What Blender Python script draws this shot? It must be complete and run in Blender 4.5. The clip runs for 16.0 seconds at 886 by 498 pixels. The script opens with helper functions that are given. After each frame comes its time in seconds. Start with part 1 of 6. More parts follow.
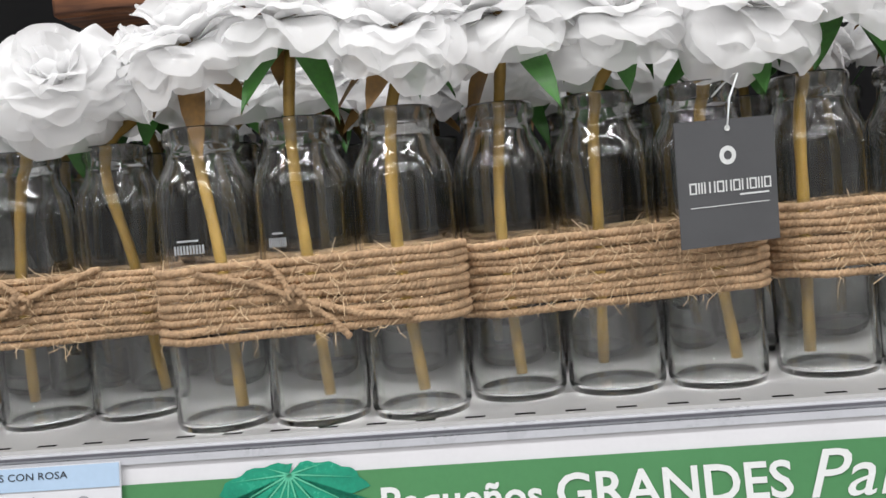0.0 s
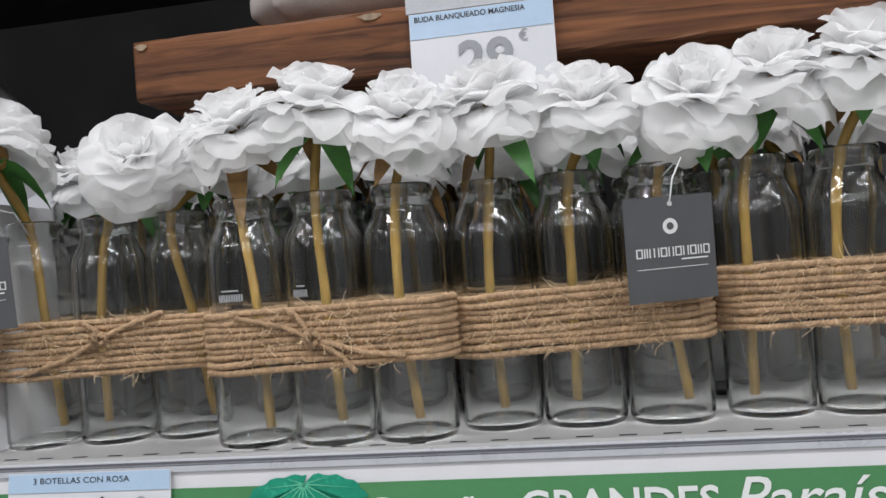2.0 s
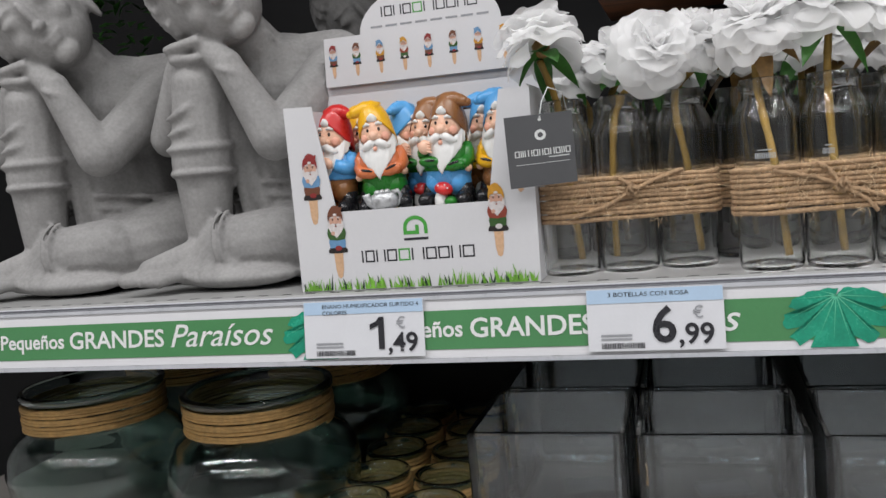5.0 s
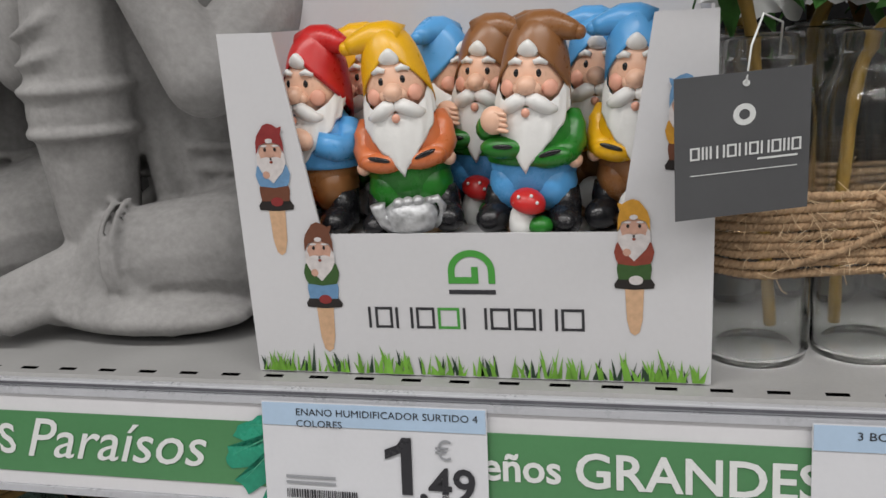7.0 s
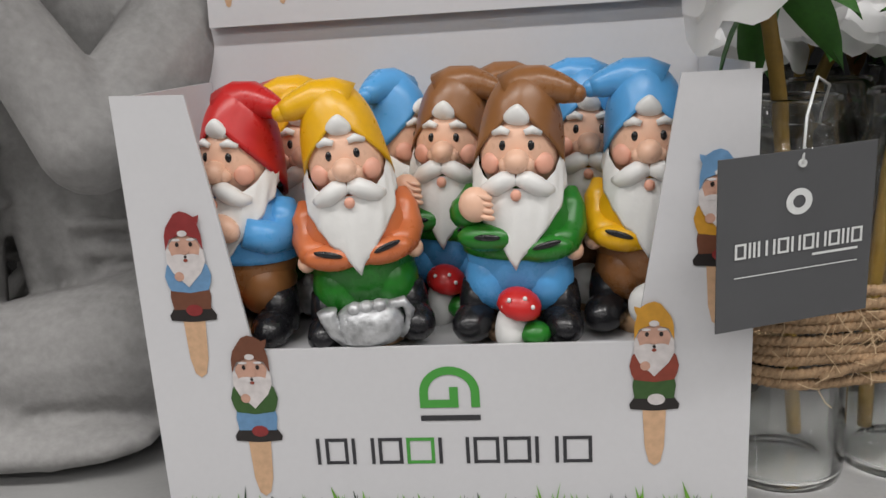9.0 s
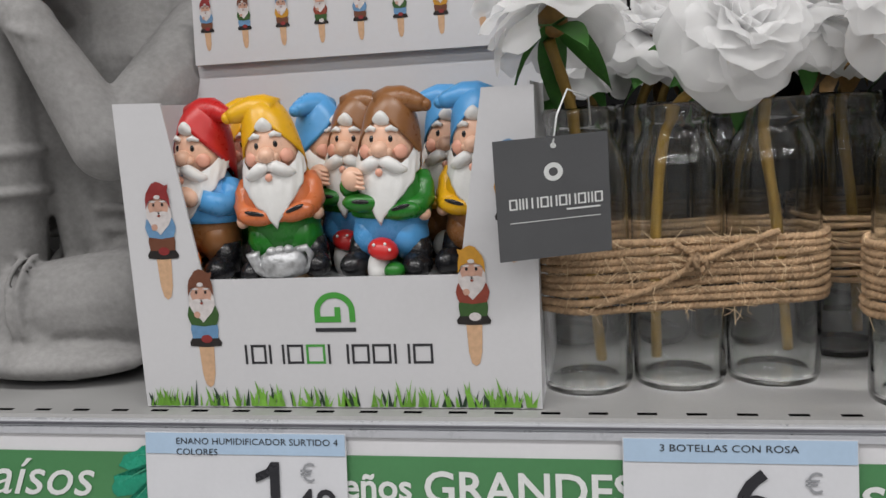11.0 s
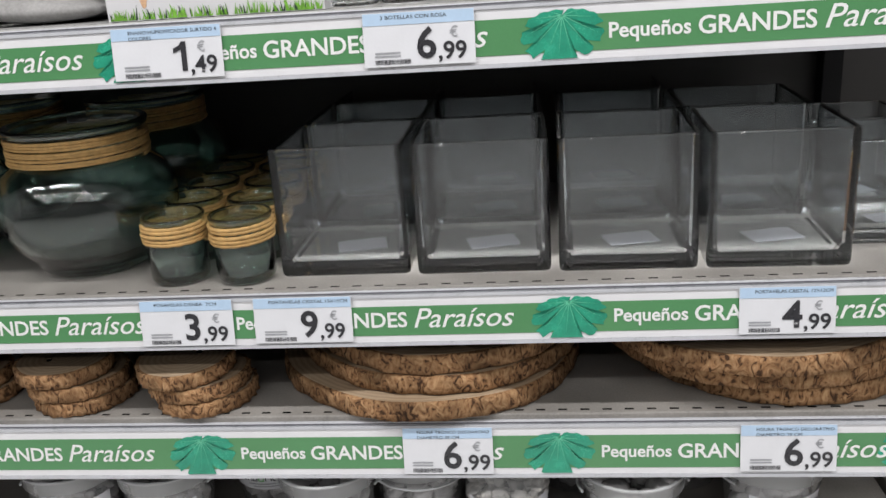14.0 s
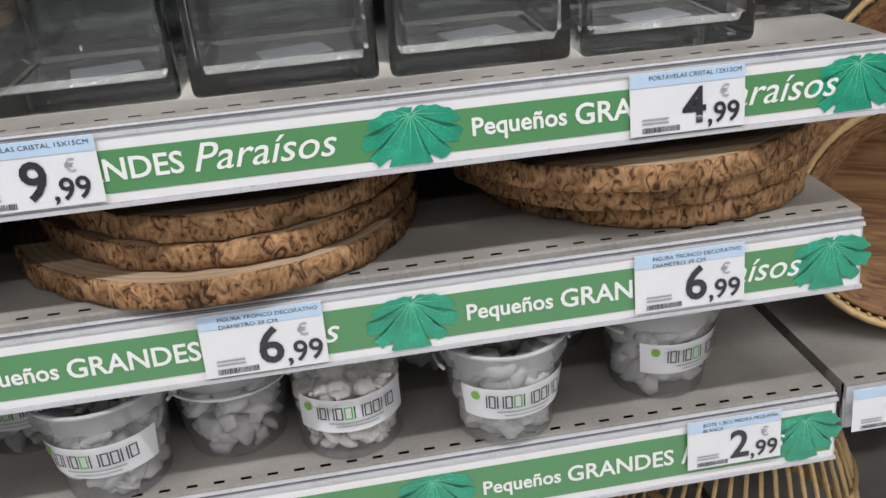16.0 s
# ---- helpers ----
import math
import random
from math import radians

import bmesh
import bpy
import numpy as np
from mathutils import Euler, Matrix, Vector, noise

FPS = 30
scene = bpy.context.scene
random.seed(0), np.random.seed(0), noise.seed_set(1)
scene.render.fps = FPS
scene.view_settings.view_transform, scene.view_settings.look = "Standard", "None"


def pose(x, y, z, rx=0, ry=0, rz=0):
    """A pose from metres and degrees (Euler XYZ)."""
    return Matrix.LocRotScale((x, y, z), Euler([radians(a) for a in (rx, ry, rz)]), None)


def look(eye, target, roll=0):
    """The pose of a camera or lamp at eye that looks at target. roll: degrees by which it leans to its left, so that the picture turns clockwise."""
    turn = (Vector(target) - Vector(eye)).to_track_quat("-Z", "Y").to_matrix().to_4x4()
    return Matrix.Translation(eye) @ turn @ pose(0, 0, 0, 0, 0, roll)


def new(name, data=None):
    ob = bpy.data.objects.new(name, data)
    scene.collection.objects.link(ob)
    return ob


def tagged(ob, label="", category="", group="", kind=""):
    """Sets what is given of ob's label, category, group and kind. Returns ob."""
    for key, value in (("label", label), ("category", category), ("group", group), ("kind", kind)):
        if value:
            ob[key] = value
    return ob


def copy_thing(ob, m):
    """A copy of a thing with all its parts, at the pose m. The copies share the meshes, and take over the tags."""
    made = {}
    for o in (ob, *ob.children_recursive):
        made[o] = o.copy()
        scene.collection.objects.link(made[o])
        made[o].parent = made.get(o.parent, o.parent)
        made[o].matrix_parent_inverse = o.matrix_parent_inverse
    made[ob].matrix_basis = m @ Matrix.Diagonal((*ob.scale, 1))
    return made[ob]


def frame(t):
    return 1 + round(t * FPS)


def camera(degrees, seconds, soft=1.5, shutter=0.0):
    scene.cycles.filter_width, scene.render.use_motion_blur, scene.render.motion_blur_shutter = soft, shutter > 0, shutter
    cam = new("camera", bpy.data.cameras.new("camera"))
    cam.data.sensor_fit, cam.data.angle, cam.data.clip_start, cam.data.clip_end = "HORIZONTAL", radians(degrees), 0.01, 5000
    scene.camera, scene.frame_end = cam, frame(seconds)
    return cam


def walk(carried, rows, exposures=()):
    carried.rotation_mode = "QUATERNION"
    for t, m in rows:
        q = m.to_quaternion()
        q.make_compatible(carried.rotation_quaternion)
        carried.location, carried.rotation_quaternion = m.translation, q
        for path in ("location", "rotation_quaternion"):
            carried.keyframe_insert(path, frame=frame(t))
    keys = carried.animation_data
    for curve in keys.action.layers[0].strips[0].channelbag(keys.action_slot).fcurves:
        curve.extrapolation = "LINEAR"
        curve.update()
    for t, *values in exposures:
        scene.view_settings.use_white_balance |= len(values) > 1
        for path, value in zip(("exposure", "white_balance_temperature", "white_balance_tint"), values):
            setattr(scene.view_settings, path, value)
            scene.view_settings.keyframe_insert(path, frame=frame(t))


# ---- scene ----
cam = camera(53.5, 16.0)
PATH = [
    (0, (0.205, -0.413, 1.305), (0.028, 1.577, 1.228), -5.1),
    (0.5, (0.23, -0.452, 1.305), (-0.026, 1.532, 1.277), -4.9),
    (1, (0.258, -0.48, 1.313), (-0.066, 1.493, 1.321), -4.7),
    (1.5, (0.278, -0.49, 1.309), (-0.089, 1.476, 1.351), -4.5),
    (2, (0.267, -0.497, 1.308), (-0.087, 1.471, 1.349), -4.4),
    (2.5, (0.246, -0.51, 1.308), (-0.042, 1.469, 1.33), -4.7),
    (3, (0.188, -0.567, 1.307), (-0.048, 1.419, 1.306), -4.9),
    (3.5, (0.132, -0.643, 1.293), (-0.15, 1.337, 1.284), -5.0),
    (4, (0.076, -0.708, 1.288), (-0.306, 1.255, 1.242), -5.0),
    (4.5, (0.028, -0.743, 1.286), (-0.48, 1.189, 1.19), -4.9),
    (4.7, (0.008, -0.745, 1.298), (-0.525, 1.177, 1.158), -5.1),
    (6.8, (-0.152, -0.401, 1.36), (-0.676, 1.475, 0.906), -3.8),
    (7, (-0.17, -0.374, 1.377), (-0.65, 1.501, 0.871), -3.9),
    (7.5, (-0.21, -0.329, 1.382), (-0.601, 1.557, 0.842), -3.8),
    (8, (-0.228, -0.305, 1.38), (-0.516, 1.6, 0.846), -3.5),
    (8.5, (-0.227, -0.294, 1.388), (-0.471, 1.622, 0.87), -3.6),
    (9, (-0.221, -0.289, 1.392), (-0.443, 1.64, 0.915), -3.6),
    (9.5, (-0.204, -0.297, 1.389), (-0.443, 1.642, 0.963), -3.6),
    (10, (-0.159, -0.331, 1.373), (-0.474, 1.616, 1.038), -3.5),
    (10.2, (-0.129, -0.35, 1.371), (-0.512, 1.588, 1.054), -3.3),
    (12.3, (-0.105, -0.633, 1.34), (-0.389, 1.32, 1.015), -3.5),
    (12.5, (-0.104, -0.682, 1.334), (-0.369, 1.271, 0.998), -3.6),
    (13, (-0.091, -0.777, 1.318), (-0.312, 1.171, 0.925), -3.7),
    (13.5, (-0.032, -0.834, 1.281), (-0.223, 1.096, 0.791), -3.5),
    (14, (0.057, -0.872, 1.248), (-0.161, 1.013, 0.617), -3.9),
    (14.5, (0.089, -0.892, 1.212), (-0.103, 0.944, 0.443), -3.6),
    (15, (0.065, -0.871, 1.161), (-0.048, 0.95, 0.343), -3.8),
    (15.5, (0.016, -0.766, 1.124), (0.066, 1.046, 0.279), -4.3),
    (16, (0.02, -0.653, 1.09), (0.249, 1.137, 0.227), -4.5),
]
walk(cam, [(t, look(eye, target, roll)) for t, eye, target, roll in PATH],
     exposures=((0, -0.06, 6650, 10), (0.7, -0.22, 6500, 10), (1.5, -0.38, 6500, 10), (3.5, -0.40, 6500, 10), (4.7, -0.40, 6600, 10), (7, -0.66, 6850, 10), (10, -0.66, 6850, 10), (12.5, -0.56, 6600, 10), (14, -0.08, 6750, 10), (16, 0.0, 6750, 10)))

# ---------------------------------------------------------------- light
world = bpy.data.worlds.new("shop_world")
scene.world = world
world.use_nodes = True
world.node_tree.nodes["Background"].inputs["Color"].default_value = (0.9, 0.95, 1.0, 1)
world.node_tree.nodes["Background"].inputs["Strength"].default_value = 0.0


def strip_lamp(x, y, length, watts, turn=0):
    data = bpy.data.lights.new("ceiling_tube", "AREA")
    data.shape, data.size, data.size_y = "RECTANGLE", length, 0.12
    data.energy, data.color = watts, (0.985, 0.99, 1.02)
    lamp = new("ceiling_tube", data)
    lamp.matrix_world = pose(x, y, 3.35, 0, 0, turn)
    return lamp


for row_x in (-2.7, -0.9, 0.9, 2.7):
    for row_y, watts in ((-1.05, 36), (-2.7, 21), (-4.4, 16)):
        strip_lamp(row_x, row_y, 1.5, watts)

# ---------------------------------------------------------------- materials
MATS = {}


def material(name, colour, rough=0.5, metal=0.0, vary=0.12, scale=40.0, bump=0.0, fine=400.0, spec=0.5, island=False, coat=0.0, sheen=0.0, trans=0.0, obj=0.0):
    """Principled material with two scales of variation in real-world size."""
    if name in MATS:
        return MATS[name]
    m = bpy.data.materials.new(name)
    m.use_nodes = True
    nt = m.node_tree
    b = nt.nodes["Principled BSDF"]
    tc = nt.nodes.new("ShaderNodeTexCoord")
    n1 = nt.nodes.new("ShaderNodeTexNoise")
    n1.inputs["Scale"].default_value, n1.inputs["Detail"].default_value = scale, 5
    n2 = nt.nodes.new("ShaderNodeTexNoise")
    n2.inputs["Scale"].default_value, n2.inputs["Detail"].default_value = fine, 3
    for n in (n1, n2):
        nt.links.new(tc.outputs["Object"], n.inputs["Vector"])
    add = nt.nodes.new("ShaderNodeMath")
    add.operation = "MULTIPLY_ADD"
    nt.links.new(n2.outputs["Fac"], add.inputs[0])
    add.inputs[1].default_value = 0.5
    nt.links.new(n1.outputs["Fac"], add.inputs[2])
    rng = nt.nodes.new("ShaderNodeMapRange")
    rng.inputs["From Min"].default_value, rng.inputs["From Max"].default_value = 0.5, 1.0
    rng.inputs["To Min"].default_value, rng.inputs["To Max"].default_value = 1 - vary, 1 + vary
    nt.links.new(add.outputs[0], rng.inputs["Value"])
    mul = nt.nodes.new("ShaderNodeVectorMath")
    mul.operation = "SCALE"
    mul.inputs[0].default_value = colour[:3]
    last = rng.outputs[0]
    if island or obj:
        geo = nt.nodes.new("ShaderNodeNewGeometry" if island else "ShaderNodeObjectInfo")
        r2 = nt.nodes.new("ShaderNodeMapRange")
        r2.inputs["To Min"].default_value, r2.inputs["To Max"].default_value = 0.8, 1.15
        nt.links.new(geo.outputs["Random Per Island" if island else "Random"], r2.inputs["Value"])
        m2 = nt.nodes.new("ShaderNodeMath")
        m2.operation = "MULTIPLY"
        nt.links.new(last, m2.inputs[0])
        nt.links.new(r2.outputs[0], m2.inputs[1])
        last = m2.outputs[0]
    nt.links.new(last, mul.inputs["Scale"])
    nt.links.new(mul.outputs[0], b.inputs["Base Color"])
    rr = nt.nodes.new("ShaderNodeMapRange")
    rr.inputs["From Min"].default_value, rr.inputs["From Max"].default_value = 0.5, 1.0
    rr.inputs["To Min"].default_value, rr.inputs["To Max"].default_value = max(0.02, rough * 0.8), min(1, rough * 1.2)
    nt.links.new(add.outputs[0], rr.inputs["Value"])
    nt.links.new(rr.outputs[0], b.inputs["Roughness"])
    b.inputs["Metallic"].default_value = metal
    b.inputs["Specular IOR Level"].default_value = spec
    b.inputs["Coat Weight"].default_value = coat
    b.inputs["Coat Roughness"].default_value = 0.12
    b.inputs["Sheen Weight"].default_value = sheen
    if trans:
        b.inputs["Subsurface Weight"].default_value = trans
        b.inputs["Subsurface Radius"].default_value = (0.004, 0.004, 0.004)
    if bump:
        bp = nt.nodes.new("ShaderNodeBump")
        bp.inputs["Strength"].default_value, bp.inputs["Distance"].default_value = bump, 0.002
        nt.links.new(add.outputs[0], bp.inputs["Height"])
        nt.links.new(bp.outputs[0], b.inputs["Normal"])
    MATS[name] = m
    return m


def thin_glass(name, tint, bend, ripple=0.0, milky=0.0):
    """Clear glass: mostly straight-through, part bent by the wall, with gloss that grows at grazing angles."""
    if name in MATS:
        return MATS[name]
    m = bpy.data.materials.new(name)
    m.use_nodes = True
    nt = m.node_tree
    out, b = nt.nodes["Material Output"], nt.nodes["Principled BSDF"]
    clear = nt.nodes.new("ShaderNodeBsdfTransparent")
    clear.inputs["Color"].default_value = (*tint, 1)
    last = clear
    if bend:
        b.inputs["Base Color"].default_value = (*tint, 1)
        b.inputs["Transmission Weight"].default_value = 1
        b.inputs["Roughness"].default_value = 0.0
        b.inputs["IOR"].default_value = 1.5
    else:
        b.inputs["Base Color"].default_value = (0.8, 0.82, 0.83, 1)
        b.inputs["Roughness"].default_value = 0.25
    mix = nt.nodes.new("ShaderNodeMixShader")
    mix.inputs[0].default_value = bend or milky
    nt.links.new(clear.outputs[0], mix.inputs[1])
    nt.links.new(b.outputs[0], mix.inputs[2])
    gloss = nt.nodes.new("ShaderNodeBsdfGlossy")
    gloss.inputs["Roughness"].default_value = 0.03 if not milky else 0.18
    lw = nt.nodes.new("ShaderNodeLayerWeight")
    lw.inputs["Blend"].default_value = 0.35
    pw = nt.nodes.new("ShaderNodeMath")
    pw.operation = "POWER"
    pw.inputs[1].default_value = 3.0
    nt.links.new(lw.outputs["Facing"], pw.inputs[0])
    rng = nt.nodes.new("ShaderNodeMapRange")
    rng.inputs["To Min"].default_value, rng.inputs["To Max"].default_value = 0.045, 0.55
    nt.links.new(pw.outputs[0], rng.inputs["Value"])
    top = nt.nodes.new("ShaderNodeMixShader")
    nt.links.new(rng.outputs[0], top.inputs[0])
    nt.links.new(mix.outputs[0], top.inputs[1])
    nt.links.new(gloss.outputs[0], top.inputs[2])
    nt.links.new(top.outputs[0], out.inputs["Surface"])
    if ripple:
        tc = nt.nodes.new("ShaderNodeTexCoord")
        n1 = nt.nodes.new("ShaderNodeTexNoise")
        n1.inputs["Scale"].default_value = 40
        nt.links.new(tc.outputs["Object"], n1.inputs["Vector"])
        bp = nt.nodes.new("ShaderNodeBump")
        bp.inputs["Strength"].default_value, bp.inputs["Distance"].default_value = ripple, 0.004
        nt.links.new(n1.outputs["Fac"], bp.inputs["Height"])
        for node in (b, gloss, lw):
            nt.links.new(bp.outputs[0], node.inputs["Normal"])
    MATS[name] = m
    return m


def bark_material():
    """Ridged bark: dark furrows across tan plates, stretched along the trunk."""
    m = bpy.data.materials.new("ridged_bark")
    m.use_nodes = True
    nt = m.node_tree
    b = nt.nodes["Principled BSDF"]
    tc = nt.nodes.new("ShaderNodeTexCoord")
    mp = nt.nodes.new("ShaderNodeMapping")
    mp.inputs["Scale"].default_value = (1, 1, 0.62)
    nt.links.new(tc.outputs["Object"], mp.inputs["Vector"])
    n1 = nt.nodes.new("ShaderNodeTexNoise")
    n1.inputs["Scale"].default_value, n1.inputs["Detail"].default_value, n1.inputs["Distortion"].default_value = 105, 7, 1.9
    n2 = nt.nodes.new("ShaderNodeTexNoise")
    n2.inputs["Scale"].default_value, n2.inputs["Detail"].default_value = 28, 4
    nt.links.new(mp.outputs[0], n1.inputs["Vector"])
    nt.links.new(tc.outputs["Object"], n2.inputs["Vector"])
    r1 = nt.nodes.new("ShaderNodeValToRGB")
    e = r1.color_ramp.elements
    e[0].position, e[0].color = 0.36, (0.050, 0.026, 0.014, 1)
    e[1].position, e[1].color = 0.70, (0.39, 0.245, 0.13, 1)
    mid = e.new(0.47)
    mid.color = (0.235, 0.125, 0.06, 1)
    nt.links.new(n1.outputs["Fac"], r1.inputs["Fac"])
    r2 = nt.nodes.new("ShaderNodeMapRange")
    r2.inputs["From Min"].default_value, r2.inputs["From Max"].default_value = 0.3, 0.7
    r2.inputs["To Min"].default_value, r2.inputs["To Max"].default_value = 0.55, 1.35
    nt.links.new(n2.outputs["Fac"], r2.inputs["Value"])
    mul = nt.nodes.new("ShaderNodeVectorMath")
    mul.operation = "SCALE"
    nt.links.new(r1.outputs["Color"], mul.inputs[0])
    nt.links.new(r2.outputs[0], mul.inputs["Scale"])
    nt.links.new(mul.outputs[0], b.inputs["Base Color"])
    b.inputs["Roughness"].default_value = 0.9
    b.inputs["Specular IOR Level"].default_value = 0.2
    bp = nt.nodes.new("ShaderNodeBump")
    bp.inputs["Strength"].default_value, bp.inputs["Distance"].default_value = 0.6, 0.003
    nt.links.new(n1.outputs["Fac"], bp.inputs["Height"])
    nt.links.new(bp.outputs[0], b.inputs["Normal"])
    return m


def ring_wood():
    """Sawn end grain: faint year rings and rays."""
    m = bpy.data.materials.new("end_grain")
    m.use_nodes = True
    nt = m.node_tree
    b = nt.nodes["Principled BSDF"]
    tc = nt.nodes.new("ShaderNodeTexCoord")
    w = nt.nodes.new("ShaderNodeTexWave")
    w.wave_type, w.rings_direction = "RINGS", "Z"
    w.inputs["Scale"].default_value, w.inputs["Distortion"].default_value, w.inputs["Detail"].default_value, w.inputs["Detail Scale"].default_value = 45, 2.5, 3, 1.5
    n = nt.nodes.new("ShaderNodeTexNoise")
    n.inputs["Scale"].default_value, n.inputs["Detail"].default_value = 14, 6
    for q in (w, n):
        nt.links.new(tc.outputs["Object"], q.inputs["Vector"])
    add = nt.nodes.new("ShaderNodeMath")
    add.operation = "MULTIPLY_ADD"
    add.inputs[1].default_value = 0.25
    nt.links.new(w.outputs["Fac"], add.inputs[0])
    nt.links.new(n.outputs["Fac"], add.inputs[2])
    r = nt.nodes.new("ShaderNodeValToRGB")
    r.color_ramp.elements[0].position, r.color_ramp.elements[0].color = 0.35, (0.22, 0.15, 0.09, 1)
    r.color_ramp.elements[1].position, r.color_ramp.elements[1].color = 0.85, (0.37, 0.28, 0.19, 1)
    nt.links.new(add.outputs[0], r.inputs["Fac"])
    nt.links.new(r.outputs["Color"], b.inputs["Base Color"])
    b.inputs["Roughness"].default_value = 0.7
    return m


def glass(name, colour, rough=0.0, ior=1.5, ripple=0.0, coat=0.0):
    if name in MATS:
        return MATS[name]
    m = bpy.data.materials.new(name)
    m.use_nodes = True
    b = m.node_tree.nodes["Principled BSDF"]
    b.inputs["Base Color"].default_value = (*colour, 1)
    b.inputs["Transmission Weight"].default_value = 1
    b.inputs["Roughness"].default_value = rough
    b.inputs["IOR"].default_value = ior
    b.inputs["Coat Weight"].default_value, b.inputs["Coat Roughness"].default_value = coat, 0.03
    if ripple:
        nt = m.node_tree
        tc = nt.nodes.new("ShaderNodeTexCoord")
        n1 = nt.nodes.new("ShaderNodeTexNoise")
        n1.inputs["Scale"].default_value = 35
        nt.links.new(tc.outputs["Object"], n1.inputs["Vector"])
        bp = nt.nodes.new("ShaderNodeBump")
        bp.inputs["Strength"].default_value, bp.inputs["Distance"].default_value = ripple, 0.004
        nt.links.new(n1.outputs["Fac"], bp.inputs["Height"])
        nt.links.new(bp.outputs[0], b.inputs["Normal"])
    MATS[name] = m
    return m




def petal_cloth(name, colour):
    """Thin white cloth that lets some light through."""
    m = material(name, colour, 0.8, vary=0.015, scale=90, spec=0.15)
    nt = m.node_tree
    out, b = nt.nodes["Material Output"], nt.nodes["Principled BSDF"]
    tl = nt.nodes.new("ShaderNodeBsdfTranslucent")
    tl.inputs["Color"].default_value = (*colour, 1)
    mix = nt.nodes.new("ShaderNodeMixShader")
    mix.inputs[0].default_value = 0.5
    nt.links.new(b.outputs[0], mix.inputs[1])
    nt.links.new(tl.outputs[0], mix.inputs[2])
    weave = nt.nodes.new("ShaderNodeBsdfTransparent")
    open_weave = nt.nodes.new("ShaderNodeMixShader")
    open_weave.inputs[0].default_value = 0.24
    nt.links.new(mix.outputs[0], open_weave.inputs[1])
    nt.links.new(weave.outputs[0], open_weave.inputs[2])
    nt.links.new(open_weave.outputs[0], out.inputs["Surface"])
    return m


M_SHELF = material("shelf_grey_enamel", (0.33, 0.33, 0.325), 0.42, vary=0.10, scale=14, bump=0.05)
# Lower shelves: darker, warmer and more mottled than the top shelf.
M_SHELF_LOWER = material("shelf_darker_enamel", (0.235, 0.222, 0.205), 0.45, vary=0.3, scale=9, bump=0.08)
# Near-black parts; on shelf undersides and north wall it paints in shade.
M_DARK = material("dark_panel_and_shade", (0.006, 0.006, 0.0065), 0.75, vary=0.3, scale=6, spec=0.2)
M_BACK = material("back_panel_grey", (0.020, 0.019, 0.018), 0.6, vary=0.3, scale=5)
M_RAIL = material("rail_grey_plastic", (0.46, 0.47, 0.50), 0.3, vary=0.08)
M_RAIL_DARK = material("rail_groove", (0.10, 0.10, 0.115), 0.5)
M_WHITE = material("strip_white", (0.68, 0.68, 0.70), 0.22, vary=0.03, coat=0.5)
M_GREEN = material("strip_green", (0.075, 0.235, 0.095), 0.22, vary=0.05, scale=12, coat=0.5)
M_TEAL = material("leaf_print", (0.014, 0.27, 0.165), 0.25, vary=0.30, scale=45, coat=0.5)
M_TEAL_D = material("leaf_print_vein", (0.10, 0.48, 0.30), 0.25, vary=0.1, coat=0.5)
M_INK_W = material("ink_white", (0.72, 0.74, 0.73), 0.25, vary=0.02, coat=0.4)
M_PAPER = material("tag_paper", (0.66, 0.67, 0.70), 0.22, vary=0.03, coat=0.4)
M_SKY = material("tag_blue", (0.42, 0.56, 0.72), 0.22, vary=0.04, coat=0.4)
M_INK = material("ink_black", (0.025, 0.025, 0.03), 0.3, vary=0.1, coat=0.3)
M_INK_GREY = material("ink_grey", (0.30, 0.31, 0.33), 0.4, vary=0.1)
M_GLASS = glass("clear_glass", (0.88, 0.89, 0.88), ior=1.27, ripple=0.06, coat=1.0)
M_CUBE = glass("thick_glass", (0.85, 0.885, 0.90), ior=1.42, ripple=0.07, coat=0.6)
M_JAR = glass("green_glass", (0.73, 0.88, 0.835), ior=1.34, ripple=0.08, coat=1.0)
GLASSES = (M_GLASS, M_CUBE, M_JAR)
M_TWINE = material("jute_twine", (0.41, 0.275, 0.165), 0.9, vary=0.34, scale=160, bump=0.6, fine=1500, island=True, spec=0.2)
M_CORD = material("raffia_cord", (0.50, 0.31, 0.12), 0.6, vary=0.22, scale=150, bump=0.4, fine=1200, island=True, spec=0.3)
M_PETAL = petal_cloth("petal_fabric", (0.985, 0.985, 0.985))
M_STEM = material("stem_plastic", (0.27, 0.165, 0.03), 0.5, vary=0.2, scale=60, bump=0.2)
M_LEAF = material("leaf_green", (0.035, 0.15, 0.018), 0.5, vary=0.3, scale=90)
M_LEAF_B = material("leaf_brown", (0.19, 0.10, 0.022), 0.55, vary=0.3, scale=90)
M_STONE = material("grey_cement", (0.29, 0.285, 0.28), 0.85, vary=0.24, scale=22, bump=0.32, fine=260, spec=0.25)
M_CARD = material("white_card", (0.62, 0.62, 0.635), 0.42, vary=0.025, scale=10, spec=0.4)
M_BARK = bark_material()
M_CUTWOOD = ring_wood()


